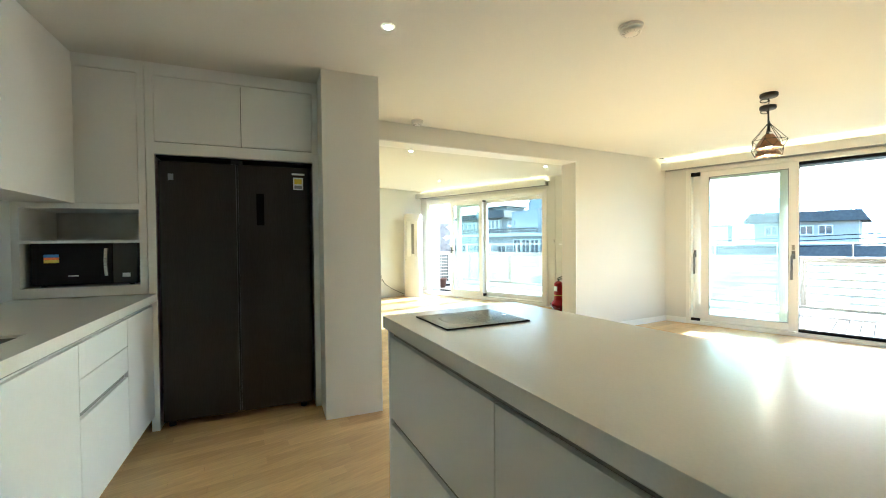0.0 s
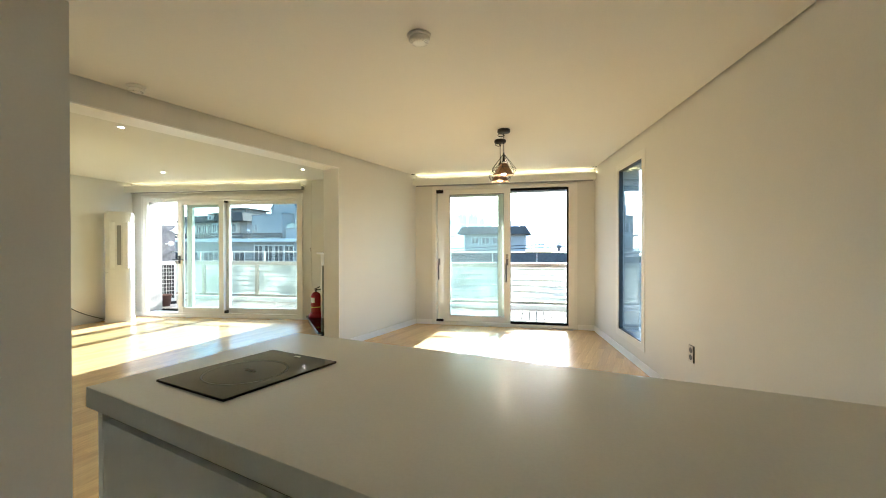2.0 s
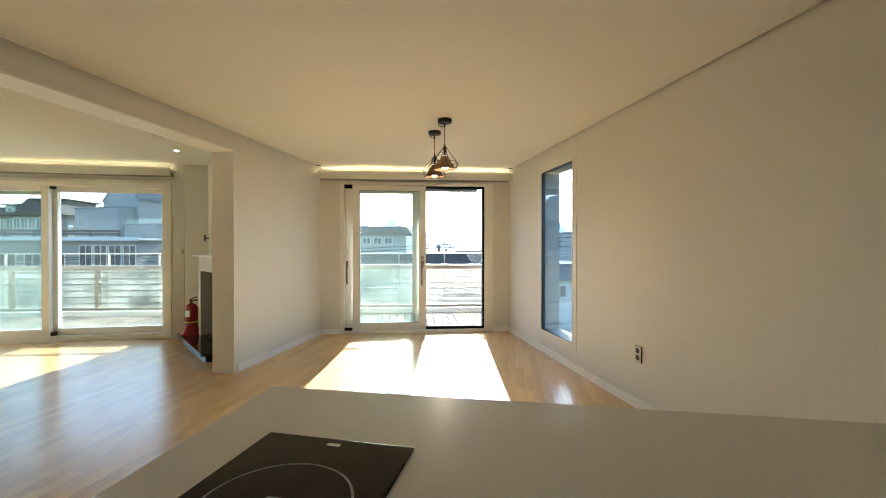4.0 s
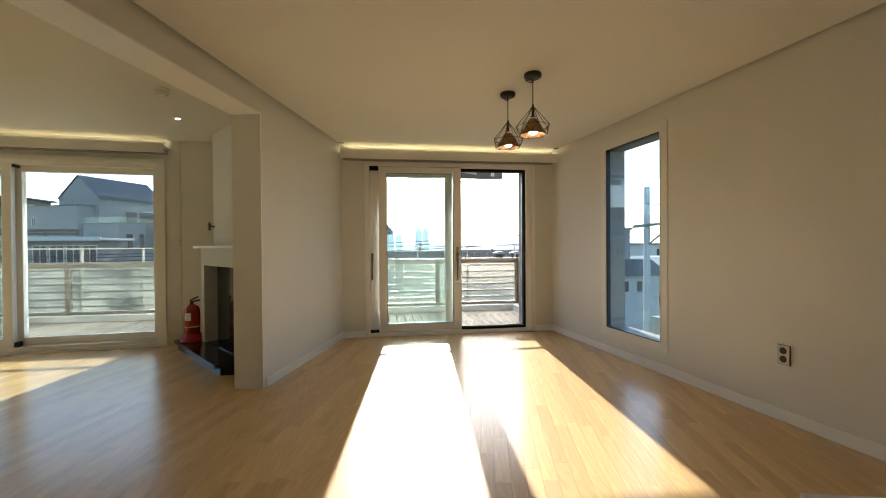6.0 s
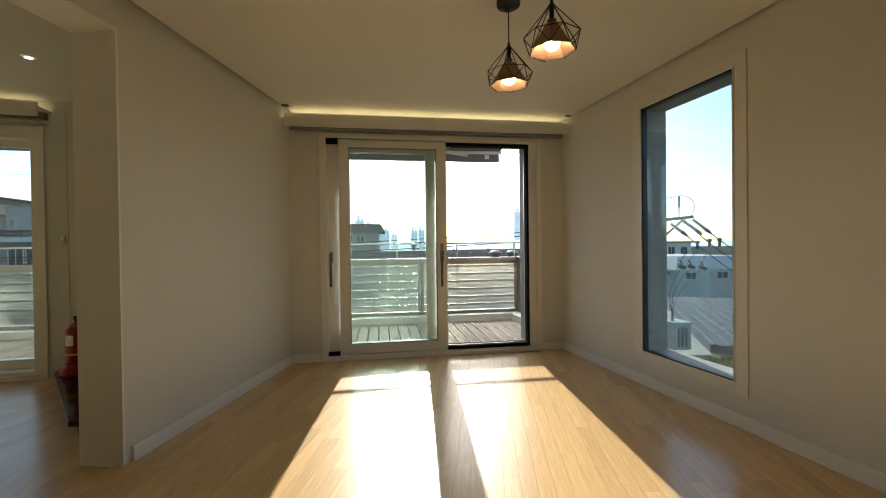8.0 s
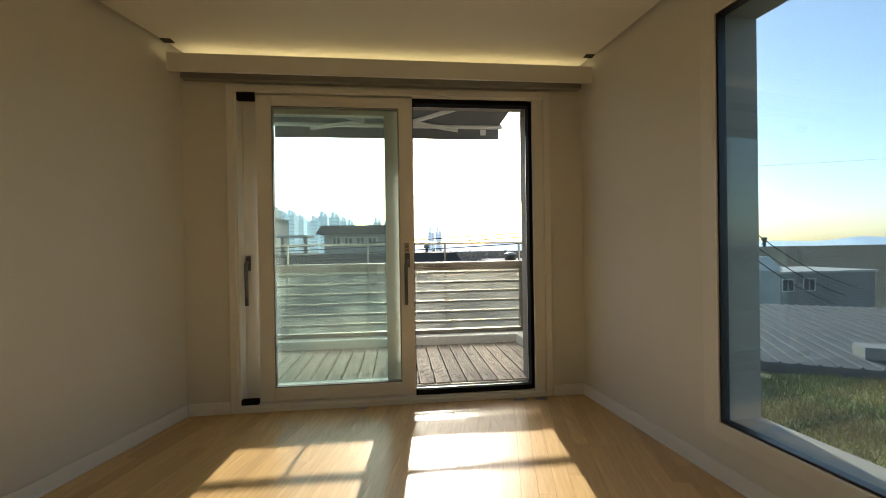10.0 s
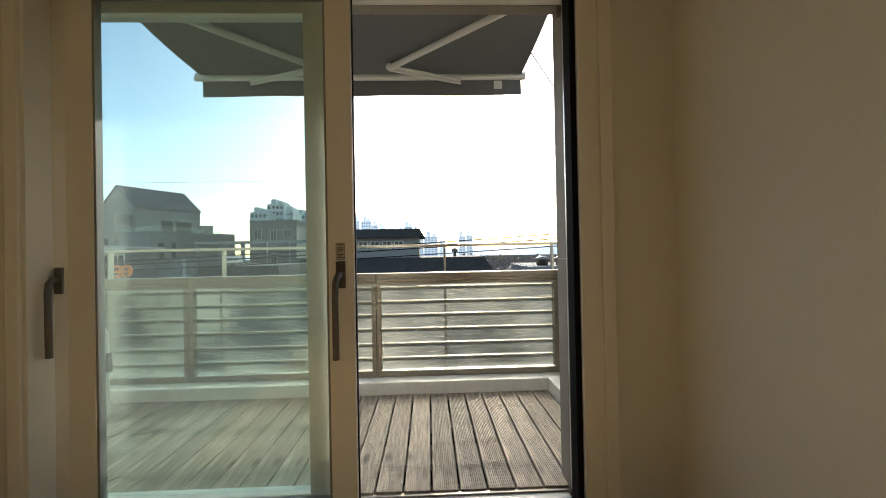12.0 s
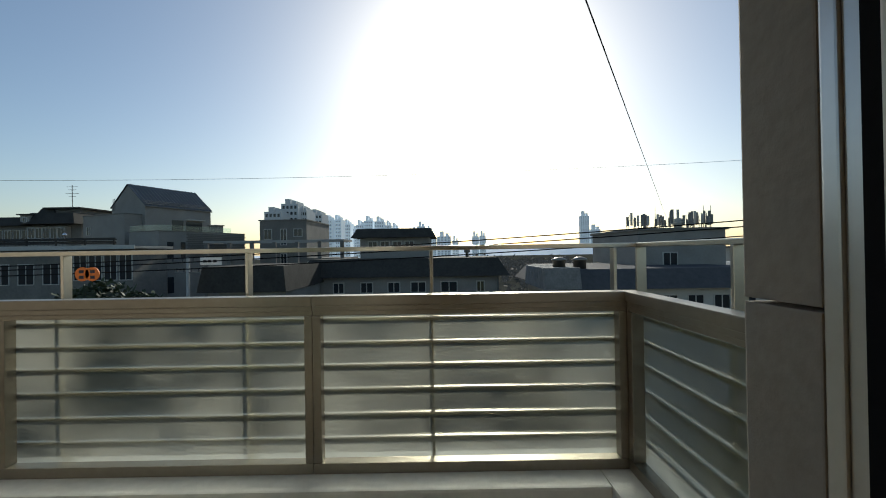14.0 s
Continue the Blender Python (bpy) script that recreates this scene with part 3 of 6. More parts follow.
fr = thing("refrigerator", KM @ pose(0, 0, 0), "dark brushed steel side by side refrigerator", "refrigerator")
part("body", box(bm_new(), -0.89, F - 0.055, -0.965, -0.06, 0.03, 1.70, 0.004), FRIDGE, fr)
for b0, b1 in ((-0.968, -0.530), (-0.518, -0.058)):
    part("door", box(bm_new(), F - 0.05, F + 0.005, b0, b1, 0.045, 1.705, 0.010), FRIDGE, fr)
# near-black strip paints the shade between the two doors
part("centre_gap_shade", box(bm_new(), F - 0.045, F - 0.015, -0.531, -0.517, 0.05, 1.70), DARK_GAP, fr)
part("hinge_cover", box(bm_new(), F - 0.05, F - 0.005, -0.56, -0.49, 1.705, 1.73, 0.004), BLACK, fr)
for b in (-0.93, -0.12):
    part("foot", tube(bm_new(), (F - 0.06, b, 0.0), (F - 0.06, b, 0.05), 0.02), BLACK, fr)
part("control_panel", box(bm_new(), F + 0.005, F + 0.0065, -0.408, -0.36, 1.30, 1.515), BLACK_GLOSS, fr, "black glass display strip")
lb = part("energy_label", box(bm_new(), F + 0.005, F + 0.0062, -0.172, -0.105, 1.55, 1.635), WHITE, fr, "white energy label with a yellow arc")
part("label_arc", box(bm_new(), F + 0.0062, F + 0.0068, -0.163, -0.114, 1.59, 1.625), YELLOW, fr)
part("label_bars", box(bm_new(), F + 0.0062, F + 0.0068, -0.163, -0.114, 1.558, 1.58), GROOVE, fr)
part("maker_mark", box(bm_new(), F + 0.005, F + 0.006, -0.18, -0.095, 1.652, 1.665), WHITE, fr)
part("round_mark", box(bm_new(), F + 0.005, F + 0.006, -0.915, -0.885, 1.585, 1.625, 0.0003), GROOVE, fr)
part("door_foot_mark", box(bm_new(), F - 0.02, F + 0.006, -0.545, -0.50, 0.04, 0.055), CHROME, fr)

# tall unit with the microwave niche
tu = thing("tall_cabinet", KM, "white tall cabinet with an open microwave niche", "cabinet")
bm = bm_new()
box(bm, -0.92, F, -1.072, -1.033, CT + 0.06, H - 0.002)
box(bm, -0.92, F, -1.675, -1.64, CT + 0.06, 1.43)
box(bm, -0.92, F - 0.022, -1.675, -1.072, 1.425, 2.235)
box(bm, -0.92, F, -1.675, -1.072, 2.238, H - 0.002)
part("carcass", bm, CABINET, tu)
part("niche_back", box(bm_new(), -0.92, -0.72, -1.64, -1.072, CT + 0.06, 1.425), CABINET, tu)
part("niche_top", box(bm_new(), -0.72, F, -1.64, -1.072, 1.395, 1.425, 0.001), CABINET, tu)
part("shelf", box(bm_new(), -0.72, F, -1.64, -1.072, 1.19, 1.205, 0.001), CABINET, tu)
part("niche_base", box(bm_new(), -0.92, F, -1.675, -1.033, CT + 0.003, CT + 0.06, 0.002), CABINET, tu)
part("door", box(bm_new(), F - 0.02, F - 0.001, -1.672, -1.074, 1.43, 2.233, 0.0015), CABINET, tu)

mw = thing("microwave_oven", KM @ pose(F - 0.03, -1.355, CT + 0.06), "black microwave oven with a silver door handle", "microwave")
part("body", box(bm_new(), -0.36, -0.02, -0.25, 0.26, 0.008, 0.265, 0.008), BLACK, mw)
part("door", box(bm_new(), -0.022, 0.0, -0.25, 0.135, 0.012, 0.262, 0.004), BLACK_GLOSS, mw)
part("control_panel", box(bm_new(), -0.022, 0.0, 0.138, 0.26, 0.012, 0.262, 0.004), BLACK, mw)
bm = bm_new()
for i in range(8):
    z0, z1 = 0.065 + i * 0.02, 0.085 + i * 0.02
    x0, x1 = 0.012 + 0.016 * math.sin(math.pi * i / 8), 0.012 + 0.016 * math.sin(math.pi * (i + 1) / 8)
    tube(bm, (x0, 0.11, z0), (x1, 0.11, z1), 0.011, 8)
part("handle", bm, CHROME, mw, "silver curved handle")
part("badge", box(bm_new(), 0.0, 0.001, 0.185, 0.225, 0.05, 0.075), WHITE, mw)
part("sticker_blue", box(bm_new(), 0.0, 0.001, -0.19, -0.12, 0.178, 0.194), BLUE_PRINT, mw)
part("sticker_orange", box(bm_new(), 0.0, 0.001, -0.19, -0.12, 0.163, 0.177), ORANGE, mw)
part("sticker_yellow", box(bm_new(), 0.0, 0.001, -0.19, -0.12, 0.145, 0.162), YELLOW, mw)
part("maker_mark", box(bm_new(), 0.0, 0.001, -0.08, -0.03, 0.062, 0.069), WHITE, mw)
for b in (-0.21, 0.22):
    part("foot", tube(bm_new(), (-0.05, b, 0), (-0.05, b, 0.01), 0.014), BLACK, mw)

# base units along the west wall
for a0, a1, drawers in ((F + 0.0, 0.22, False), (0.22, 0.80, True), (0.80, 1.40, False), (1.40, 2.0, False), (2.0, 2.6, False), (2.6, 3.2, False)):
    u = thing("base_cabinet", KM, "white handleless base cabinet with drawers" if drawers else "white handleless base cabinet with a plain door", "cabinet", "base cabinets")
    part("carcass", box(bm_new(), a0 + 0.001, a1 - 0.001, -1.675, -1.032, 0.10, CT - 0.075), CABINET, u)
    part("plinth", box(bm_new(), a0, a1, -1.6, -1.085, 0.0, 0.10), CABINET, u)
    part("grip_channel", box(bm_new(), a0, a1, -1.05, -1.036, CT - 0.075, CT - 0.048), GROOVE, u, "grey recessed grip channel")
    if drawers:
        front(u, "drawer_front", a0, a1, 0.655, CT - 0.078, -1.03, -1.012)
        front(u, "drawer_front", a0, a1, 0.525, 0.651, -1.03, -1.012)
        front(u, "drawer_front", a0, a1, 0.10, 0.495, -1.03, -1.012)
        part("grip_channel", box(bm_new(), a0, a1, -1.034, -1.03, 0.495, 0.525), GROOVE, u)
    else:
        front(u, "door", a0, a1, 0.10, CT - 0.078, -1.03, -1.012)
bm = bm_new()
# worktop with a cut-out for the sink
for a0, a1, b0, b1 in ((F, 0.93, -1.675, -0.985), (1.63, 3.2, -1.675, -0.985), (0.93, 1.63, -1.675, -1.53), (0.93, 1.63, -1.105, -0.985)):
    box(bm, a0, a1, b0, b1, CT - 0.045, CT)
single("worktop", bm, STONE, "cream engineered stone worktop on the base cabinets", "worktop", m=KM)
sk = thing("sink", KM @ pose(0, 0, CT - 0.2), "stainless steel sink set into the worktop", "sink")
bm = bm_new()
box(bm, 0.93, 1.63, -1.53, -1.105, 0.0, 0.004)
box(bm, 0.93, 0.934, -1.53, -1.105, 0.0, 0.19), box(bm, 1.626, 1.63, -1.53, -1.105, 0.0, 0.19)
box(bm, 0.934, 1.626, -1.109, -1.105, 0.0, 0.19), box(bm, 0.934, 1.626, -1.53, -1.526, 0.0, 0.19)
part("bowl", bm, mat("dark sink steel", (0.22, 0.22, 0.22), 0.3, metal=1.0, stain=0.05), sk)
part("drain", lathe(bm_new(), [(0.05, 0.004), (0.05, 0.008), (0.02, 0.006)], 16, (1.28, -1.32)), CHROME, sk)

# wall units
for a0, a1 in ((F + 0.002, 0.45), (0.45, 1.15), (1.15, 1.85), (1.85, 2.55), (2.55, 3.2)):
    u = thing("wall_cabinet", KM, "white wall cabinet with a plain door hung over the worktop", "cabinet", "wall cabinets")
    part("carcass", box(bm_new(), a0 + 0.001, a1 - 0.001, -1.675, -1.403, 1.43, H - 0.06), CABINET, u)
    part("door", box(bm_new(), a0 + 0.0015, a1 - 0.0015, -1.402, -1.383, 1.425, H - 0.06, 0.0015), CABINET, u)
bm = box(bm_new(), F, 3.2, -1.675, -1.39, H - 0.058, H - 0.003)
single("trim_kitchen", bm, CABINET, "white filler strip over the wall cabinets", "trim", kind="structure", m=KM)
bm = box(bm_new(), F, 3.2, -1.679, -1.676, CT + 0.001, 1.428)
single("splashback", bm, mat("white glass splashback", (0.72, 0.73, 0.72), 0.12), "glossy white splashback behind the worktop", "splashback", kind="structure", m=KM)

# ---- dining room and living room things ----
def pendant(x, y, drop, turn):
    """A wire cage pendant: canopy, knotted cord, holder, folded shade, bulb."""
    p = thing("pendant_lamp", pose(x, y, H, 0, 0, turn), "black wire cage pendant lamp with a brown shade, lit", "pendant lamp", "pendant lamps over the dining place")
    part("canopy", lathe(bm_new(), [(0.058, 0.0), (0.06, -0.004), (0.06, -0.024), (0.056, -0.030), (0.012, -0.032)][::-1], 24), BLACK, p)
    bm = bm_new()
    tube(bm, (0, 0, -0.03), (0, 0, -drop + 0.02), 0.0035, 6)
    sweep(bm, [(-0.028 + 0.028 * math.cos(2 * math.pi * k / 20), 0.01 * math.sin(2 * math.pi * k / 20), -0.052 + 0.016 * math.sin(2 * math.pi * k / 20)) for k in range(21)], 0.0035)
    bmesh.ops.create_uvsphere(bm, u_segments=8, v_segments=6, radius=0.008, matrix=Matrix.Translation((0, 0, -0.056)))
    part("cord", bm, BLACK, p, "black looped cord")
    bm = lathe(bm_new(), [(0.006, 0.02), (0.009, 0.0), (0.016, -0.004), (0.016, -0.012), (0.010, -0.016), (0.010, -0.06), (0.02, -0.066)][::-1], 12)
    ob = part("holder", bm, BLACK, p)
    ob.location.z = -drop
    top, ring, base = -0.008, -0.135, -0.195
    bm = bm_new()
    k = 7
    pt = lambda r, i, z: (r * math.cos(2 * math.pi * i / k), r * math.sin(2 * math.pi * i / k), z)
    for i in range(k):
        tube(bm, pt(0.014, i, top), pt(0.118, i, ring), 0.0022, 5)
        tube(bm, pt(0.118, i, ring), pt(0.118, i + 1, ring), 0.0022, 5)
        tube(bm, pt(0.118, i, ring), pt(0.098, i + 0.5, base), 0.0022, 5)
        tube(bm, pt(0.098, i + 0.5, base), pt(0.118, i + 1, ring), 0.0022, 5)
        tube(bm, pt(0.098, i - 0.5, base), pt(0.098, i + 0.5, base), 0.0022, 5)
    ob = part("wire_cage", bm, BLACK, p, "black wire cage")
    ob.location.z = -drop
    bm = bm_new()
    hi, lo = [bm.verts.new(pt(0.030, i + 0.5, -0.085)) for i in range(k)], [bm.verts.new(pt(0.095, i + 0.5, -0.192)) for i in range(k)]
    hi2, lo2 = [bm.verts.new(pt(0.028, i + 0.5, -0.087)) for i in range(k)], [bm.verts.new(pt(0.093, i + 0.5, -0.192)) for i in range(k)]
    for i in range(k):
        j = (i + 1) % k
        bm.faces.new((hi[i], hi[j], lo[j], lo[i])), bm.faces.new((hi2[i], lo2[i], lo2[j], hi2[j])), bm.faces.new((lo[i], lo[j], lo2[j], lo2[i]))
    bm.faces.new(hi[::-1]), bm.faces.new(hi2)
    ob = part("shade", bm, COPPER, p, "brown faceted shade")
    ob.location.z = -drop
    bm = bm_new()
    bmesh.ops.create_uvsphere(bm, u_segments=16, v_segments=10, radius=0.033, matrix=Matrix.Translation((0, 0, -0.16)))
    for f in bm.faces:
        f.smooth = True
    ob = part("bulb", bm, BULB, p, "round lit bulb")
    ob.location.z = -drop
    return p


pendant(-1.125, -2.325, 0.235, 10)
pendant(-1.190, -1.945, 0.235, 35)


def detector(x, y, r, label):
    s = thing("smoke_detector", pose(x, y, H), label, "smoke detector", "ceiling detectors")
    part("base", lathe(bm_new(), [(r, 0.0), (r, -0.012), (r * 0.96, -0.016)][::-1], 28), WHITE, s)
    part("cap", lathe(bm_new(), [(r * 0.90, -0.016), (r * 0.88, -0.030), (r * 0.70, -0.040), (r * 0.30, -0.043)][::-1], 28), WHITE, s)
    bm = bm_new()
    for i in range(16):
        a = 2 * math.pi * i / 16
        tube(bm, (r * 0.52 * math.cos(a), r * 0.52 * math.sin(a), -0.0415), (r * 0.74 * math.cos(a), r * 0.74 * math.sin(a), -0.0385), 0.002, 5)
    part("vent_slots", bm, GROOVE, s)


detector(-1.425, -4.18, 0.062, "round white smoke detector on the kitchen ceiling")
detector(-3.50, -3.95, 0.055, "round white smoke detector near the opening")
detector(-3.834, -1.70, 0.055, "round white smoke detector on the living room ceiling")


def downlight(x, y):
    s = thing("downlight", pose(x, y, H), "small lit recessed downlight in the ceiling", "downlight", "downlights")
    part("ring", lathe(bm_new(), [(0.036, 0.0), (0.036, -0.003), (0.019, -0.005)][::-1], 24), WHITE, s)
    part("lens", lathe(bm_new(), [(0.019, -0.0055), (0.011, -0.0065)][::-1], 20), DOWNLIGHT, s)


for x, y in ((-2.286, -5.146), (-4.065, -0.95), (-4.54, -3.2), (-6.2, -1.2)):
    downlight(x, y)


def outlet(m, label):
    s = thing("wall_outlet", m, label, "outlet")
    part("plate", box(bm_new(), -0.036, 0.036, -0.0095, -0.0065, -0.06, 0.06, 0.001), OUTLET, s, "grey metal plate")
    for z in (-0.026, 0.026):
        part("socket", tube(bm_new(), (0, -0.0105, z), (0, -0.005, z), 0.0215, 22), BLACK, s, "black round socket")
    part("back_plate", box(bm_new(), -0.038, 0.038, -0.0065, 0.0, -0.062, 0.062), BLACK, s, "dark back plate")


outlet(em @ pose(2.885, -0.001, 0.414), "grey metal double outlet on the east wall")
outlet(pose(-7.749, -1.5, 0.42, 0, 0, 90), "grey metal double outlet on the living room end wall")
bm = sweep(bm_new(), [(-7.735, -1.46 + 0.62 * u, 0.40 - 0.385 * u ** 0.6) for u in [k / 14 for k in range(15)]], 0.006)
single("power_cord", bm, BLACK, "dark power cord hanging from the outlet", "cord")

# floor standing air conditioner
ac = thing("air_conditioner", pose(-7.50, -0.80, 0, 0, 0, 48), "tall cream floor standing air conditioner with two vents", "air conditioner")
prof = [(0.19 * math.cos(math.pi * i / 14), -0.04 - 0.13 * math.sin(math.pi * i / 14)) for i in range(15)][::-1]
prism_pts = [(0.19, 0.14), (-0.19, 0.14)] + prof
part("base", prism(bm_new(), [(x * 1.03, y * 1.03) for x, y in prism_pts], 0.0, 0.06, 0.004), WHITE, ac)
part("body", prism(bm_new(), prism_pts, 0.06, 1.76, 0.006), WHITE, ac)
part("top_cap", prism(bm_new(), [(x * 0.9, y * 0.9) for x, y in prism_pts], 1.76, 1.785, 0.006), WHITE, ac)
for sx in (-1, 1):
    bm = box(bm_new(), sx * 0.085 - 0.038, sx * 0.085 + 0.038, -0.185, -0.12, 0.86, 1.62, 0.03)
    part("vent_cover", bm, TRIM, ac, "cream oval vent cover")
part("dark_slot", box(bm_new(), -0.028, 0.028, -0.176, -0.16, 0.92, 1.56, 0.006), GROOVE, ac, "grey slot between the vents")
part("front_seam", box(bm_new(), -0.17, 0.17, -0.126, -0.12, 0.80, 0.804), GROOVE, ac)

# fireplace in the living room corner
TILE_LINING = mat("grey lining", (0.50, 0.49, 0.44), 0.5, stain=0.05)
fm = pose(-4.13, -0.34, 0, 0, 0, -52.0)      # x along its front, y into the corner
fp = thing("fireplace", fm, "white corner fireplace with a shelf and a black opening", "fireplace")
part("pilaster", box(bm_new(), 0.0, 0.10, 0.0, 0.30, 0.10, 0.92, 0.003), WALLPAPER, fp)
part("pilaster", box(bm_new(), 0.98, 1.10, 0.0, 0.30, 0.10, 0.92, 0.003), WALLPAPER, fp)
part("lintel", box(bm_new(), 0.0, 1.10, 0.0, 0.30, 0.92, 1.10, 0.003), WALLPAPER, fp)
part("mantel_shelf", box(bm_new(), -0.05, 1.15, -0.06, 0.32, 1.10, 1.125, 0.004), TRIM, fp)
part("firebox", box(box(bm_new(), 0.10, 0.98, 0.26, 0.30, 0.10, 0.92), 0.11, 0.97, 0.03, 0.25, 0.101, 0.105), BLACK_GRANITE, fp)
part("side_lining", box(bm_new(), 0.10, 0.104, 0.002, 0.24, 0.101, 0.918), TILE_LINING, fp, "grey stone lining")
part("fire_glass", box(bm_new(), 0.12, 0.96, 0.125, 0.135, 0.106, 0.915), FIRE_GLASS, fp, "dark glass screen")
part("chimney_breast", box(bm_new(), 0.16, 0.98, 0.08, 0.30, 1.125, H - 0.004, 0.003), WALLPAPER, fp)
bm = bm_new()
tube(bm, (0.20, 0.08, 1.33), (0.20, 0.03, 1.33), 0.008)
for a in (0, 45, 90, 135):
    c, s = 0.045 * math.cos(radians(a + 20)), 0.045 * math.sin(radians(a + 20))
    tube(bm, (0.20 - c, 0.03, 1.33 - s), (0.20 + c, 0.03, 1.33 + s), 0.006, 6)
part("valve_handle", bm, BLACK, fp, "dark star shaped valve handle")
# block behind the fireplace that closes the corner
bm = prism(bm_new(), [(0.0, 0.302), (1.10, 0.302), (1.10, 0.42), (-0.25, 0.62), (-0.25, 0.40)], 0.0, 2.6)
single("wall_corner", bm, WALLPAPER, "cream papered corner behind the fireplace", "wall", kind="structure", m=fm)
bm = prism(bm_new(), [(-4.45, -0.055), (-2.93, -0.05), (-2.93, 0.16), (-4.45, 0.16)], 0.0, 2.6)
single("wall_living_corner", bm, WALLPAPER, "cream papered wall beside the terrace window", "wall", kind="structure")
hb = thing("hearth", pose(0, 0, 0), "polished black granite hearth slab on the floor", "hearth")
part("riser", prism(bm_new(), [(-4.40, -0.27), (-3.58, -1.32), (-3.36, -1.32), (-3.10, -0.4), (-4.2, -0.10)], 0.0, 0.066), BLACK_GRANITE, hb)
part("slab", prism(bm_new(), [(-4.45, -0.245), (-3.62, -1.345), (-3.34, -1.36), (-3.06, -0.35), (-4.25, -0.09)], 0.066, 0.098, 0.004), BLACK_GRANITE, hb)

ex = thing("fire_extinguisher", pose(-4.235, -0.31, 0.098, 0, 0, 30), "red fire extinguisher on a red stand on the hearth", "fire extinguisher")
part("stand", lathe(bm_new(), [(0.12, 0.0), (0.118, 0.02), (0.085, 0.075), (0.083, 0.08)], 24), RED, ex, "red plastic stand")
part("cylinder", lathe(bm_new(), [(0.072, 0.06), (0.075, 0.07), (0.075, 0.33), (0.066, 0.365), (0.035, 0.39), (0.02, 0.395)], 24), RED, ex)
part("band", lathe(bm_new(), [(0.0762, 0.155), (0.0762, 0.165)], 24, close=False), YELLOW, ex, "yellow band")
lbm = bm_new()
for i in range(6):
    a, b = radians(200 + i * 9), radians(209 + i * 9)
    vs = [lbm.verts.new((0.0758 * math.cos(q), 0.0758 * math.sin(q), z)) for q, z in ((a, 0.23), (b, 0.23), (b, 0.31), (a, 0.31))]
    lbm.faces.new(vs)
part("paper_label", lbm, WHITE, ex, "white paper label")
bm = bm_new()
tube(bm, (0, 0, 0.39), (0, 0, 0.43), 0.014), tube(bm, (-0.02, 0, 0.425), (0.075, 0, 0.435), 0.009), tube(bm, (-0.02, 0, 0.44), (0.06, 0, 0.475), 0.008)
part("valve", bm, BLACK, ex, "black squeeze grip valve")
bm = sweep(bm_new(), [(-0.005, 0.015 + 0.085 * math.sin(math.pi * k / 12), 0.425 + 0.02 * math.sin(math.pi * k / 6) - 0.15 * k / 12) for k in range(13)], 0.009)
part("hose", bm, BLACK, ex, "black rubber hose")
hk = thing("wall_hook", pose(-4.48, -0.064, 1.16), "small ivory holder fixed to the wall", "hook")
part("holder", lathe(bm_new(), [(0.014, -0.03), (0.017, 0.0), (0.017, 0.03), (0.012, 0.032)], 14), WHITE, hk)

# ---- terrace ----
DZ = 0.06                                   # deck surface
X0 = -9.6
# stone cladding with its reveals round the openings
bm = bm_new()
for z0, z1 in ((-3.0, -0.02), (-0.014, 1.011), (1.016, 2.04), (2.045, 2.9)):
    box(bm, -4.35, -2.335, 0.245, 0.313, z0, z1, 0.003)
    if z1 < 2.5 and z0 > -0.1:
        prism(bm, [(-0.353, 0.200), (-0.281, 0.200), (-0.281, 0.245), (0.30, 0.245), (0.30, 0.313), (-0.353, 0.313)], z0, z1, 0.003)
    else:
        box(bm, -0.353, 0.30, 0.245, 0.313, z0, z1, 0.003)
box(bm, -2.335, -0.353, 0.245, 0.313, 2.10, 2.9, 0.003)
box(bm, -2.335, -2.30, 0.201, 0.245, 0.06, 2.099)
single("cladding_north", bm, CLADDING, "grey stone cladding slabs round the balcony door", "cladding", kind="structure")
bm = bm_new()
for z0, z1 in ((-3.0, 0.10), (0.106, 1.15), (1.156, 2.20), (2.206, 2.9)):
    box(bm, -0.3, 1.104, 0.151, 0.23, z0, z1, 0.003)
    box(bm, 1.866, 8.4, 0.151, 0.23, z0, z1, 0.003)
box(bm, 1.104, 1.866, 0.151, 0.23, -3.0, 0.244), box(bm, 1.104, 1.866, 0.151, 0.23, 2.096, 2.9)
single("cladding_east", bm, CLADDING, "grey stone cladding slabs round the narrow window", "cladding", kind="structure", m=em)
bm = bm_new()
for z0, z1 in ((-3.0, -0.02), (-0.014, 0.956), (0.964, 1.93), (1.938, 2.9)):
    box(bm, -2.5, 0.20, 0.245, 0.33, z0, z1, 0.003), box(bm, 3.14, 3.6, 0.245, 0.33, z0, z1, 0.003)
box(bm, 0.20, 3.14, 0.245, 0.33, 2.08, 2.9, 0.003)
single("cladding_living", bm, CLADDING, "grey stone cladding slabs round the terrace window", "cladding", kind="structure", m=lm)
bm = prism(bm_new(), [(-8.2, -8.9), (1.4, -8.9), (0.5, 0.3), (-4.3, 0.3), (-8.2, -0.1)], 2.61, 2.9)
single("roof_slab", bm, CONCRETE, "flat concrete roof slab over the flat", "roof", kind="structure")
bm = prism(bm_new(), [(X0, 0.33), (0.12, 0.314), (0.12, 1.40), (X0, 1.40)], -0.25, -0.03)
slabob = single("terrace_slab", bm, CONCRETE, "concrete terrace slab under the deck", "terrace", kind="structure")
bm = bm_new()
box(bm, X0, -0.095, 1.395, 1.72, -3.0, 0.145, 0.012)
box(bm, -0.095, 0.26, 0.314, 1.72, -3.0, 0.145, 0.012)
single("kerb", bm, KERB_PAINT, "white painted concrete kerb along the deck edge", "kerb", kind="structure")


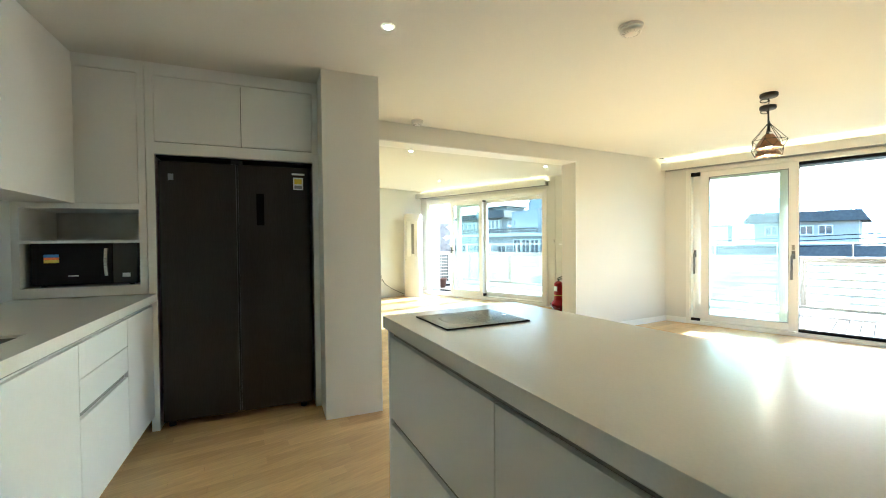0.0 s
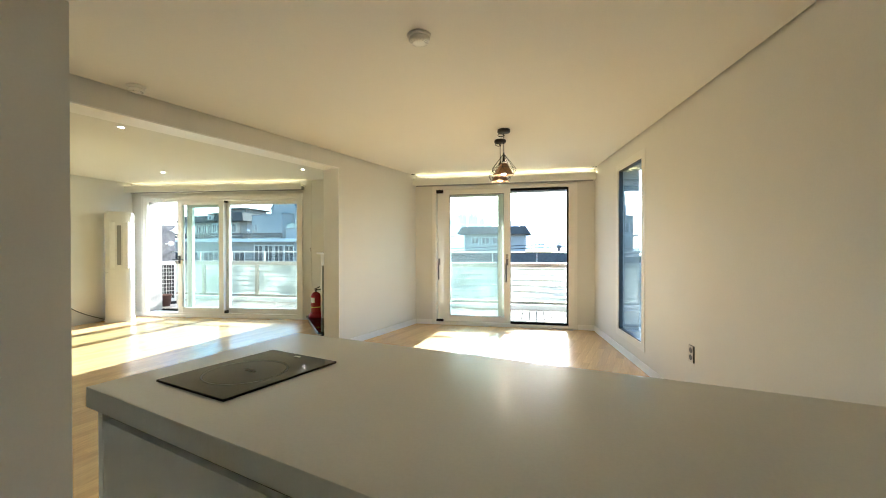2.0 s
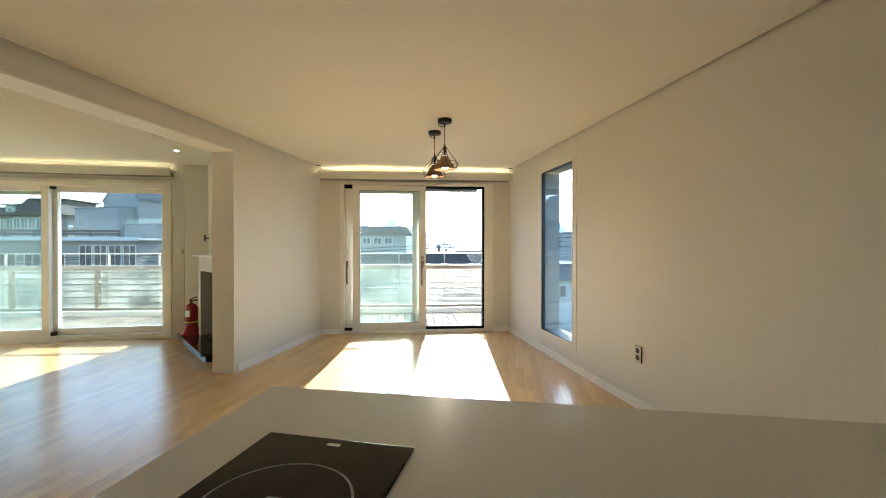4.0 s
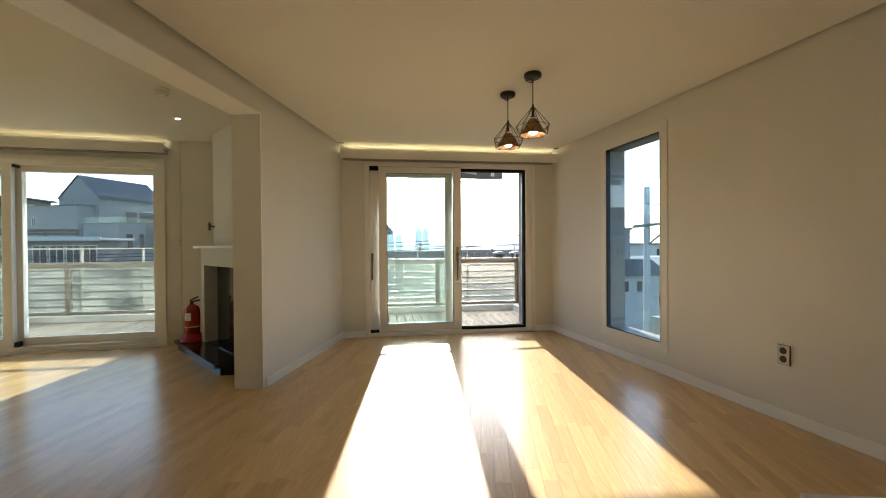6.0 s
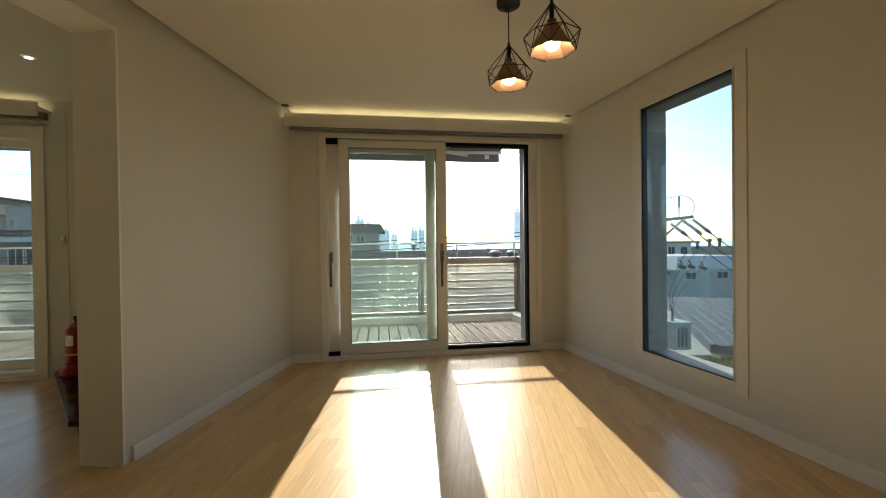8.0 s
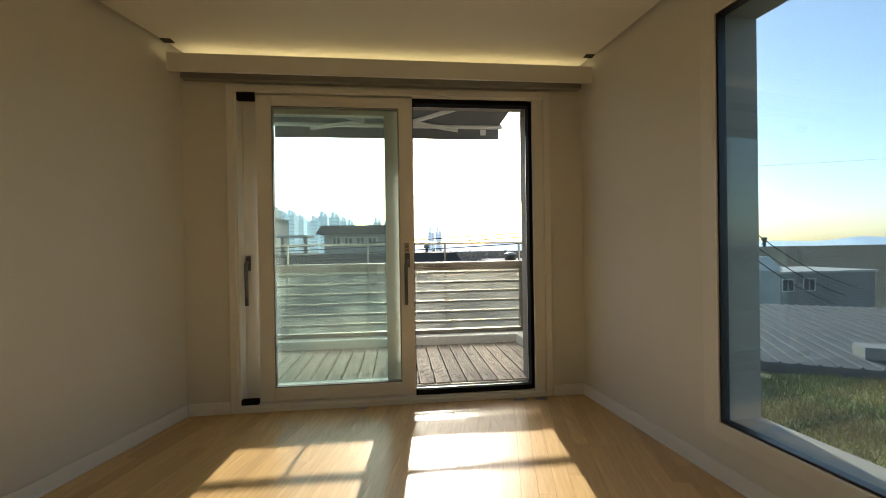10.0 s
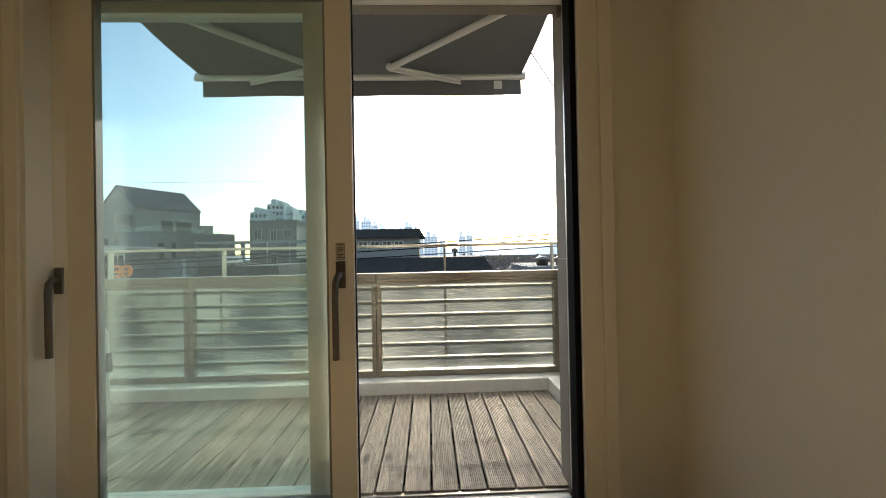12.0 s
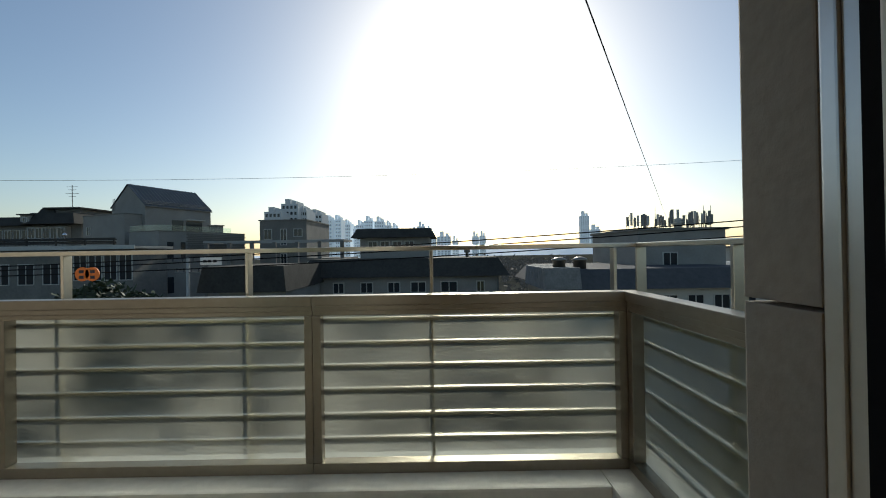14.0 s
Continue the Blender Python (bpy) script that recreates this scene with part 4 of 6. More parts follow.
def rail_panel(parent, x0, x1, y, back):
    """A frosted sheet in a bronze aluminium frame, standing on the kerb."""
    sh = part("screen_panel", box(bm_new(), x0 + 0.005, x1 - 0.005, back - 0.003, back + 0.003, 0.03, 0.70), FROST, parent, "frosted clear sheet")
    part("top_rail", box(bm_new(), x0, x1, y - 0.035, y + 0.035, 0.715, 0.757, 0.004), ALUMINIUM, sh, "bronze aluminium rail")
    part("rail_lip", box(bm_new(), x0, x1, y - 0.028, y + 0.028, 0.693, 0.7145, 0.003), ALUMINIUM, sh, "bronze aluminium rail")
    part("glazing_channel", box(bm_new(), x0, x1, y - 0.02, y + 0.02, 0.672, 0.6925, 0.003), ALUMINIUM, sh, "bronze aluminium channel")
    part("bottom_rail", box(bm_new(), x0, x1, y - 0.028, y + 0.028, 0.0, 0.045, 0.004), ALUMINIUM, sh, "bronze aluminium rail")
    for a in (x0, x1 - 0.034):
        part("stile", box(bm_new(), a, a + 0.034, y - 0.026, y + 0.026, 0.0455, 0.6715, 0.004), ALUMINIUM, sh, "bronze aluminium stile")


rl = thing("railing", pose(0, 1.625, 0.145), "stainless balustrade with bronze framed frosted screens on the kerb", "railing")
part("handrail", box(bm_new(), X0, 0.12, -0.02, 0.02, 0.945, 0.965, 0.003), STEEL, rl)
x = 0.03
while x > X0 + 1.0:
    rail_panel(rl, x - 1.343, x, -0.075, -0.046)
    x -= 1.345
for i in range(11):
    px = 0.018 - 0.822 * i
    part("post", box(bm_new(), px - 0.007, px + 0.007, -0.022, 0.022, 0.0, 0.945, 0.002), STEEL, rl)
for z in (0.12, 0.225, 0.335, 0.44, 0.54, 0.645):
    part("bar", box(bm_new(), X0, 0.09, -0.037, -0.0225, z - 0.009, z + 0.009, 0.003), STEEL, rl)
part("corner_post", box(bm_new(), 0.0305, 0.09, -0.109, -0.04, 0.0, 0.756, 0.004), ALUMINIUM, rl, "bronze aluminium corner post")
rs = thing("railing", pose(0.13, 0.33, 0.145, 0, 0, 90), "short stainless side balustrade with a frosted screen on the kerb", "railing")
rail_panel(rs, 0.015, 1.185, 0.075, 0.046)
part("handrail", box(bm_new(), 0.0, 1.31, -0.02, 0.02, 0.945, 0.965, 0.003), STEEL, rs)
for px in (0.05, 0.66, 1.27):
    part("post", box(bm_new(), px - 0.007, px + 0.007, -0.022, 0.022, 0.0, 0.945, 0.002), STEEL, rs)
for z in (0.12, 0.225, 0.335, 0.44, 0.54, 0.645):
    part("bar", box(bm_new(), 0.0, 1.28, 0.0225, 0.037, z - 0.009, z + 0.009, 0.003), STEEL, rs)

# awning
aw = thing("awning", pose(0, 0.313, 2.46), "grey folding arm awning fixed to the wall above the door", "awning", "terrace awnings")
yb, zb = 1.50 - 0.313, 2.325 - 2.46
part("cassette", box(bm_new(), -2.70, -0.08, 0.0, 0.10, -0.07, 0.05, 0.012), WHITE, aw)
bm = bm_new()
xs = [-2.53 + 2.31 * i / 24 for i in range(25)]
for k2 in (0.0, 0.004):
    rows_ = []
    for j in range(9):
        u = j / 8
        rows_.append([bm.verts.new((q + (0.0 if u else 0.0), 0.10 + (yb - 0.10) * u, (zb + 0.02) * u - 0.03 * math.sin(math.pi * u) + k2)) for q in xs])
    for p, q in zip(rows_, rows_[1:]):
        for i in range(24):
            bm.faces.new((p[i], p[i + 1], q[i + 1], q[i]))
part("canvas", bm, CANVAS, aw, "weathered grey canvas")
bm = bm_new()
va = [bm.verts.new((q, yb + 0.022 + 0.004 * math.sin(9 * q), zb + 0.01)) for q in xs]
vb = [bm.verts.new((q, yb + 0.02 + 0.008 * math.sin(7 * q), zb - 0.125)) for q in xs]
for i in range(24):
    bm.faces.new((va[i], va[i + 1], vb[i + 1], vb[i]))
ob = part("valance", bm, CANVAS, aw)
so = ob.modifiers.new("thickness", "SOLIDIFY")
so.thickness = 0.003
part("front_bar", tube(tube(bm_new(), (-2.57, yb, zb), (-0.19, yb, zb), 0.020, 12), (-2.57, yb, zb + 0.026), (-0.19, yb, zb + 0.026), 0.012, 8), WHITE, aw, "white front bar")
part("bar_clip", box(bm_new(), -0.42, -0.36, yb + 0.012, yb + 0.03, zb - 0.08, zb - 0.02, 0.003), WHITE, aw)
for wx, exx, bx in ((-0.14, -1.167, -0.67), (-2.62, -1.64, -2.17)):
    bm = bm_new()
    elbow = (exx, 0.985, -0.145)
    for o in (0.0, 0.022):
        tube(bm, (wx, 0.10, -0.08 - o), (elbow[0], elbow[1], elbow[2] - o), 0.011, 8)
    tube(bm, (wx, 0.10, -0.091), (elbow[0], elbow[1], elbow[2] - 0.011), 0.014, 8)
    part("upper_arm", bm, WHITE, aw, "white folding arm")
    bm = bm_new()
    tube(bm, elbow, (bx, yb - 0.02, zb - 0.03), 0.012, 8), tube(bm, (elbow[0], elbow[1], elbow[2] - 0.022), (bx, yb - 0.02, zb - 0.052), 0.010, 8)
    bmesh.ops.create_uvsphere(bm, u_segments=10, v_segments=8, radius=0.026, matrix=Matrix.Translation(elbow))
    part("forearm", bm, WHITE, aw)

copy_thing(aw, lm @ pose(3.42, 0.335, 2.46))

# terrace end and outdoor unit
bm = box(bm_new(), -9.1, -8.95, 0.35, 1.70, -3.0, 1.70, 0.01)
single("wall_terrace", bm, STAINED, "dark stained concrete wall at the terrace end", "wall", kind="structure")
ou = thing("outdoor_unit", pose(-8.31, 0.83, DZ, 0, 0, 138), "white air conditioner outdoor unit with a grille on the deck", "air conditioner")
part("body", box(bm_new(), -0.40, 0.40, -0.15, 0.15, 0.06, 0.84, 0.012), WHITE, ou)
bm = bm_new()
for i in range(13):
    box(bm, -0.38 + i * 0.045, -0.374 + i * 0.045, -0.166, -0.151, 0.12, 0.80)
for i in range(16):
    box(bm, -0.38, 0.17, -0.163, -0.153, 0.12 + i * 0.045, 0.126 + i * 0.045)
for i in range(7):
    box(bm, -0.416, -0.401, -0.135 + i * 0.044, -0.129 + i * 0.044, 0.12, 0.80)
for i in range(10):
    box(bm, -0.413, -0.403, -0.135, 0.135, 0.12 + i * 0.075, 0.128 + i * 0.075)
part("grille", bm, WHITE, ou)
part("coil", box(bm_new(), -0.4025, -0.4, -0.135, 0.135, 0.12, 0.80), DARK_GAP, ou, "dark coil behind the side grille")
# flat dark disc paints the shade inside the fan opening
part("fan_opening_shade", tube(bm_new(), (-0.1, -0.150, 0.46), (-0.1, -0.1525, 0.46), 0.26, 32), DARK_GAP, ou)
for q in (-0.3, 0.3):
    part("foot", box(bm_new(), q - 0.04, q + 0.04, -0.17, 0.17, 0.0, 0.06), BLACK, ou)
pot = thing("flower_pot", pose(-7.84, 0.38, DZ), "small brown clay pot on the deck", "pot")
part("pot", lathe(bm_new(), [(0.07, 0.0), (0.10, 0.2), (0.11, 0.2), (0.11, 0.23), (0.095, 0.23), (0.085, 0.19)], 18), mat("clay", (0.10, 0.045, 0.03), 0.7, stain=0.15), pot)
for y, z in ((1.56, 1.58), (1.44, 1.28)):
    l = thing("wall_lamp", pose(-8.95, y, z, 0, 0, 90), "small white round lamp on the stained wall", "wall lamp", "terrace wall lamps")
    part("arm", tube(bm_new(), (0, 0, 0), (0, -0.12, 0), 0.012), WHITE, l)
    bm = bm_new()
    bmesh.ops.create_uvsphere(bm, u_segments=12, v_segments=8, radius=0.06, matrix=Matrix.Translation((0, -0.14, 0)))
    part("globe", bm, WHITE, l)
hr = thing("bent_handrail", pose(-2.95, 1.15, DZ), "bent white metal handrail standing on the deck", "handrail")
bm = bm_new()
tube(bm, (-0.45, 0, 0.80), (-0.06, 0, 0.60), 0.016, 10), tube(bm, (-0.06, 0, 0.605), (0, 0, 0.52), 0.016, 10), tube(bm, (0, 0, 0.525), (0, 0, 0.0), 0.016, 10), tube(bm, (-0.45, 0, 0.80), (-0.45, 0, 0.0), 0.016, 10)
part("tube", bm, WHITE, hr)
part("joint_box", box(bm_new(), -0.022, 0.022, -0.022, 0.022, 0.28, 0.40, 0.004), HANDLE, hr)

# ---- the neighbourhood ----
GZ = -9.0
RENDER_GREY = mat("grey render", (0.30, 0.283, 0.25), 0.85, grain=0.05, scale=8, stain=0.10, stain_scale=0.6, bump=0.2)
RENDER_PALE = mat("pale render", (0.55, 0.53, 0.475), 0.85, grain=0.04, scale=8, stain=0.08, stain_scale=0.5)
RENDER_MID = mat("weathered pale render", (0.40, 0.385, 0.345), 0.85, grain=0.05, scale=8, stain=0.12, stain_scale=0.6)
RENDER_DARK = mat("dark stone facing", (0.20, 0.188, 0.165), 0.8, grain=0.1, scale=5, stain=0.12, stain_scale=0.7)
SHINGLE = mat("charcoal roof", (0.062, 0.058, 0.050), 0.85, spec=0.15, grain=0.15, scale=6, stain=0.15, stain_scale=0.8)
ZINC = mat("zinc roof", (0.10, 0.115, 0.125), 0.5, metal=0.3, grain=0.06, scale=6, stain=0.08)
TILE_GREY = mat("grey concrete roof", (0.24, 0.235, 0.22), 0.8, grain=0.15, scale=8, stain=0.15)
# far blocks: distance haze is put into pale base colour and a glow
TOWER_HAZE = mat("far apartment block with haze glow", (0.74, 0.78, 0.82), 0.9, grain=0.03, scale=0.3, stain=0.05, stain_scale=0.05)
TOWER_DARK_HAZE = mat("apartment block", (0.42, 0.44, 0.45), 0.9, grain=0.04, scale=0.5, stain=0.06, stain_scale=0.1)
DARK_PANE = mat("dark window glass", (0.03, 0.035, 0.04), 0.08)
EARTH = mat("dry ground", (0.075, 0.075, 0.062), 1.0, spec=0.0, grain=0.2, scale=0.5, stain=0.25, stain_scale=0.03)
LEAF = mat("dark evergreen leaf", (0.035, 0.05, 0.02), 0.7, grain=0.2, scale=3, random_piece=0.4)
TWIG_HAZE = mat("bare twigs with haze glow", (0.10, 0.075, 0.055), 0.9, grain=0.2, scale=3, random_piece=0.3)
BARK = mat("bark", (0.08, 0.06, 0.045), 0.9, grain=0.3, scale=12, bump=0.5)
GRASS = mat("dry grass", (0.20, 0.20, 0.06), 0.95, grain=0.3, scale=4, stain=0.3, stain_scale=0.5)
BLUE_ROOF = mat("dark ribbed metal roof", (0.10, 0.10, 0.102), 0.8, spec=0.1, grain=0.08, scale=4, stain=0.1)

# bluish emission on both block materials stands in for haze
for hz, e in ((TOWER_HAZE, 0.30), (TOWER_DARK_HAZE, 0.09)):
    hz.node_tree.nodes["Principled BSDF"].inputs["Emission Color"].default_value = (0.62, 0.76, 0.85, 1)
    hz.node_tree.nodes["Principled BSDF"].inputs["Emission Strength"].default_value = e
# faint bluish emission puts distance haze onto the twigs
hz = TWIG_HAZE.node_tree.nodes["Principled BSDF"]
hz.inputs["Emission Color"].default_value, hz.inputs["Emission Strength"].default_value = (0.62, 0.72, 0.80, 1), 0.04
bm = box(bm_new(), -3000, 3000, -3000, 3000, GZ - 0.5, GZ)
single("ground", bm, EARTH, "dry built-up ground reaching the horizon", "ground", kind="structure")


def facade(x0, x1, y0, y1, z1, label, material, category="house", z0=GZ, m=None):
    b = thing("house", m or pose(0, 0, 0), label, category)
    part("wall", box(bm_new(), x0, x1, y0, y1, z0, z1), material, b)
    return b


def opening(b, x0, x1, z0, z1, y, frame_w=0.07, side=None):
    """A window on a front that looks south (or on a side wall at x = side, then x0, x1 run along y)."""
    bm = bm_new()
    if side is None:
        frame_ring(bm, x0, x1, y - 0.06, y + 0.02, z0, z1, frame_w, None, 0)
        w = part("window", bm, RENDER_PALE, b)
        part("pane", box(bm_new(), x0 + frame_w, x1 - frame_w, y - 0.03, y + 0.01, z0 + frame_w, z1 - frame_w), DARK_PANE, w)
        part("mullion", box(bm_new(), (x0 + x1) / 2 - 0.03, (x0 + x1) / 2 + 0.03, y - 0.05, y - 0.03, z0 + frame_w, z1 - frame_w), RENDER_PALE, w)
    else:
        box(bm, side - 0.02, side + 0.06, x0, x1, z0, z1)
        part("window", bm, DARK_PANE, b)


def parapet(b, x0, x1, y0, y1, z, h=0.12, over=0.12, material=None):
    part("coping", frame_flat(bm_new(), x0 - over, x1 + over, y0 - over, y1 + over, z, z + h, 0.35), material or RENDER_DARK, b)


def frame_flat(bm, x0, x1, y0, y1, z0, z1, w):
    box(bm, x0, x1, y0, y0 + w, z0, z1), box(bm, x0, x1, y1 - w, y1, z0, z1)
    box(bm, x0, x0 + w, y0 + w, y1 - w, z0, z1), box(bm, x1 - w, x1, y0 + w, y1 - w, z0, z1)
    return bm


def hip(bm, x0, x1, y0, y1, z0, z1, inset):
    """A mansard: a sloped skirt with a flat top."""
    lo = [bm.verts.new(v) for v in ((x0, y0, z0), (x1, y0, z0), (x1, y1, z0), (x0, y1, z0))]
    hi = [bm.verts.new(v) for v in ((x0 + inset, y0 + inset, z1), (x1 - inset, y0 + inset, z1), (x1 - inset, y1 - inset, z1), (x0 + inset, y1 - inset, z1))]
    bm.faces.new(lo[::-1]), bm.faces.new(hi)
    for i in range(4):
        j = (i + 1) % 4
        bm.faces.new((lo[i], lo[j], hi[j], hi[i]))
    return bm


# gabled modern house: x across the gable, y along the ridge
b = thing("house", pose(-35.3, 45.3, 0, 0, 0, -22.5), "grey rendered modern house with a gabled zinc roof", "house")
bm = box(bm_new(), -2.9, 2.9, 0.0, 7.8, GZ, 6.6)
v = [bm.verts.new(p) for p in ((-2.9, 0, 6.6), (2.9, 0, 6.6), (0, 0, 9.0), (-2.9, 7.8, 6.6), (2.9, 7.8, 6.6), (0, 7.8, 9.0))]
bm.faces.new((v[0], v[1], v[2])), bm.faces.new((v[3], v[5], v[4]))
bm.faces.new((v[1], v[4], v[5], v[2])), bm.faces.new((v[0], v[2], v[5], v[3]))
part("wall", bm, RENDER_GREY, b)
for sx in (1, -1):
    bm, seams = bm_new(), bm_new()
    for i in range(19):
        y = -0.1 + i * 0.42
        vs = [bm.verts.new(p) for p in ((sx * 3.02, y, 6.56), (sx * 3.02, y + 0.40, 6.56), (0.0, y + 0.40, 9.06), (0.0, y, 9.06), (sx * 3.02, y, 6.63), (sx * 3.02, y + 0.40, 6.63), (0.0, y + 0.40, 9.13), (0.0, y, 9.13))]
        for q in ((4, 5, 6, 7), (0, 1, 5, 4), (1, 2, 6, 5), (2, 3, 7, 6), (3, 0, 4, 7)):
            bm.faces.new([vs[k] for k in q])
        tube(seams, (sx * 3.02, y + 0.41, 6.66), (0.0, y + 0.41, 9.16), 0.04, 4)
    tagged(part("roof_sheet", bm, ZINC, b, "standing seam zinc roof"), kind="stuff")
    tagged(part("roof_seam", seams, TILE_GREY, b), kind="stuff")
guard = bm_new()
for k in range(3):
    tube(guard, (2.9 - 0.22 * k, -0.05, 6.84 + 0.182 * k), (2.9 - 0.22 * k, 7.85, 6.84 + 0.182 * k), 0.03, 4)
for i in range(12):
    tube(guard, (2.9, 0.2 + 0.66 * i, 6.74), (2.46, 0.2 + 0.66 * i, 7.25), 0.03, 4)
part("snow_guard", guard, TILE_GREY, b, "metal snow guard rails")
part("gutter", tube(bm_new(), (3.05, -0.1, 6.52), (3.05, 7.9, 6.52), 0.07, 6), RENDER_DARK, b)
part("wing", box(bm_new(), -4.9, 2.34, -1.74, 7.0, GZ, 5.58), RENDER_GREY, b)
part("wing_coping", frame_flat(bm_new(), -4.98, 2.42, -1.82, 7.05, 5.58, 5.68, 0.3), RENDER_DARK, b)
part("wing", box(bm_new(), 4.0, 8.6, -2.3, 7.8, GZ, 3.55), RENDER_GREY, b)
part("wing", box(bm_new(), 2.345, 4.0, -1.2, 7.8, GZ, 3.5), RENDER_GREY, b)
part("wing_coping", frame_flat(bm_new(), 3.95, 8.66, -2.36, 7.85, 3.55, 3.62, 0.25), RENDER_DARK, b)
for p0, p1 in (((4.1, -2.2), (8.5, -2.2)), ((8.5, -2.2), (8.5, 6.0))):
    m2, n2 = along(p0, p1)
    bm = box(bm_new(), 0.0, n2, -0.01, 0.01, 3.62, 4.2)
    bm.transform(m2)
    part("balustrade", bm, PANE_TINT, b, "glass balustrade")
bm = bm_new()
for i in range(13):
    for j in range(26):
        o = 0.5 + j * 0.28 + (0.14 if i % 2 else 0)
        box(bm, 8.6, 8.68, o, o + 0.2, 1.0 + i * 0.19, 1.12 + i * 0.19)
part("screen_wall", bm, RENDER_DARK, b, "perforated brick screen")
for x0, x1, z0, z1, y in ((-4.2, -3.55, 3.5, 4.45, -1.74), (-4.2, -3.4, -1.0, 0.6, -1.74), (5.0, 5.7, -3.4, -1.9, -2.3), (6.9, 7.6, -3.2, -1.9, -2.3)):
    opening(b, x0, x1, z0, z1, y, 0.06)
for y0, y1, z0, z1, sd in ((0.0, 1.2, 3.55, 5.1, 2.34), (2.9, 4.2, 3.6, 5.2, 2.9), (4.6, 6.6, 3.6, 5.1, 2.9), (-1.5, -0.9, 0.9, 2.5, 8.6), (-0.1, 0.35, 0.9, 2.5, 8.6), (-1.5, -0.9, -2.6, -1.0, 8.6), (2.2, 3.0, -2.6, -1.0, 8.6)):
    opening(b, y0, y1, z0, z1, 0, side=sd)
part("awning_bar", box(bm_new(), 2.92, 3.5, 4.4, 6.7, 5.25, 5.36), RENDER_PALE, b)
bm = bm_new()
for x in (-2.55, -2.25):
    tube(bm, (x, -0.06, 6.3), (x, -0.06, 7.6), 0.03, 5)
for z in (6.5, 6.9, 7.3, 7.58):
    tube(bm, (-2.55, -0.06, z), (-2.25, -0.06, z), 0.025, 5)
part("roof_ladder", bm, TILE_GREY, b)
part("chimney", box(box(bm_new(), 4.6, 5.8, 6.2, 7.2, 3.5, 4.6), 4.5, 5.9, 6.1, 7.3, 4.6, 4.72), RENDER_DARK, b)
# dark roofed villa to the west of it
b = facade(-58.5, -46.3, 52.0, 60.0, 5.3, "villa with charcoal hipped roofs and glazed upper rooms", RENDER_DARK)
part("roof", hip(bm_new(), -59.5, -52.5, 51.2, 60.5, 5.2, 6.3, 0.7), SHINGLE, b)
part("roof", hip(bm_new(), -52.9, -45.8, 50.4, 60.5, 5.3, 6.75, 0.9), SHINGLE, b)
part("dormer", box(bm_new(), -50.9, -47.0, 52.6, 58.0, 6.2, 7.3), RENDER_DARK, b)
part("dormer_roof", box(bm_new(), -51.2, -46.5, 52.0, 58.4, 7.3, 7.5, 0.03), SHINGLE, b)
part("dormer_roof", hip(bm_new(), -52.5, -49.6, 51.9, 57.0, 6.1, 7.45, 0.7), SHINGLE, b)
part("dormer", box(bm_new(), -52.6, -51.5, 50.6, 53.0, 5.4, 6.4), RENDER_MID, b)
part("dormer_roof", prism(bm_new(), [(-52.8, 50.3), (-51.3, 50.3), (-51.3, 53.0), (-52.8, 53.0)], 6.4, 6.55), SHINGLE, b)
opening(b, -52.35, -51.75, 5.5, 6.2, 50.6, 0.1)
part("bay", box(bm_new(), -52.4, -47.6, 51.2, 52.0, 2.4, 5.0), RENDER_MID, b)
for i in range(5):
    opening(b, -52.2 + i * 0.92, -51.38 + i * 0.92, 3.5, 4.85, 51.2, 0.07)
for i in range(5):
    opening(b, -58.2 + i * 1.1, -57.3 + i * 1.1, 3.4, 4.7, 52.0, 0.07)
bm = bm_new()
for i in range(24):
    tube(bm, (-58.0 + i * 0.45, 50.9, 2.6), (-58.0 + i * 0.45, 50.9, 3.4), 0.025, 4)
tube(bm, (-58.2, 50.9, 3.4), (-47.4, 50.9, 3.4), 0.035, 5)
part("balcony_rail", bm, SHINGLE, b)
bm = bm_new()
tube(bm, (-49.2, 54, 7.4), (-49.2, 54, 10.6), 0.04, 6)
for z, w in ((10.4, 0.7), (10.0, 0.5), (9.5, 0.9), (9.1, 0.45)):
    tube(bm, (-49.2 - w, 54, z), (-49.2 + w, 54, z), 0.025, 5)
part("tv_antenna", bm, BLACK, b)
# low shed with a pipe rack in front of the gabled house
b = facade(-46.0, -26.9, 34.7, 39.0, 1.75, "dark low building with a flat canopy and glazed front", RENDER_DARK)
part("canopy", box(bm_new(), -46.5, -26.4, 34.0, 39.2, 1.78, 2.0, 0.02), RENDER_MID, b)
part("canopy_edge", box(bm_new(), -46.5, -26.2, 33.92, 34.0, 1.74, 2.08), RENDER_PALE, b)
rack = bm_new()
for dz, dy in ((2.28, 0.0), (2.42, 0.4), (2.58, 0.0), (2.70, 0.5)):
    tube(rack, (-46.0, 34.6 + dy, dz), (-28.2 - dy, 34.6 + dy, dz), 0.06, 6)
part("pipe_rack", rack, SHINGLE, b)
for i in range(8):
    part("rack_post", box(bm_new(), -45.6 + i * 2.45, -45.5 + i * 2.45, 34.55, 34.65, 2.0, 2.7), SHINGLE, b)
part("roof_vent", lathe(bm_new(), [(0.06, 2.7), (0.06, 2.95), (0.2, 2.97), (0.16, 3.12), (0.03, 3.2)], 10, (-32.9, 35.0)), CHROME, b)
for i in range(4):
    opening(b, -31.9 + i * 1.28, -30.75 + i * 1.28, -0.9, 1.35, 34.7, 0.07)
for i in range(6):
    opening(b, -45.0 + i * 2.1, -43.6 + i * 2.1, -1.2, 0.6, 34.7, 0.07)
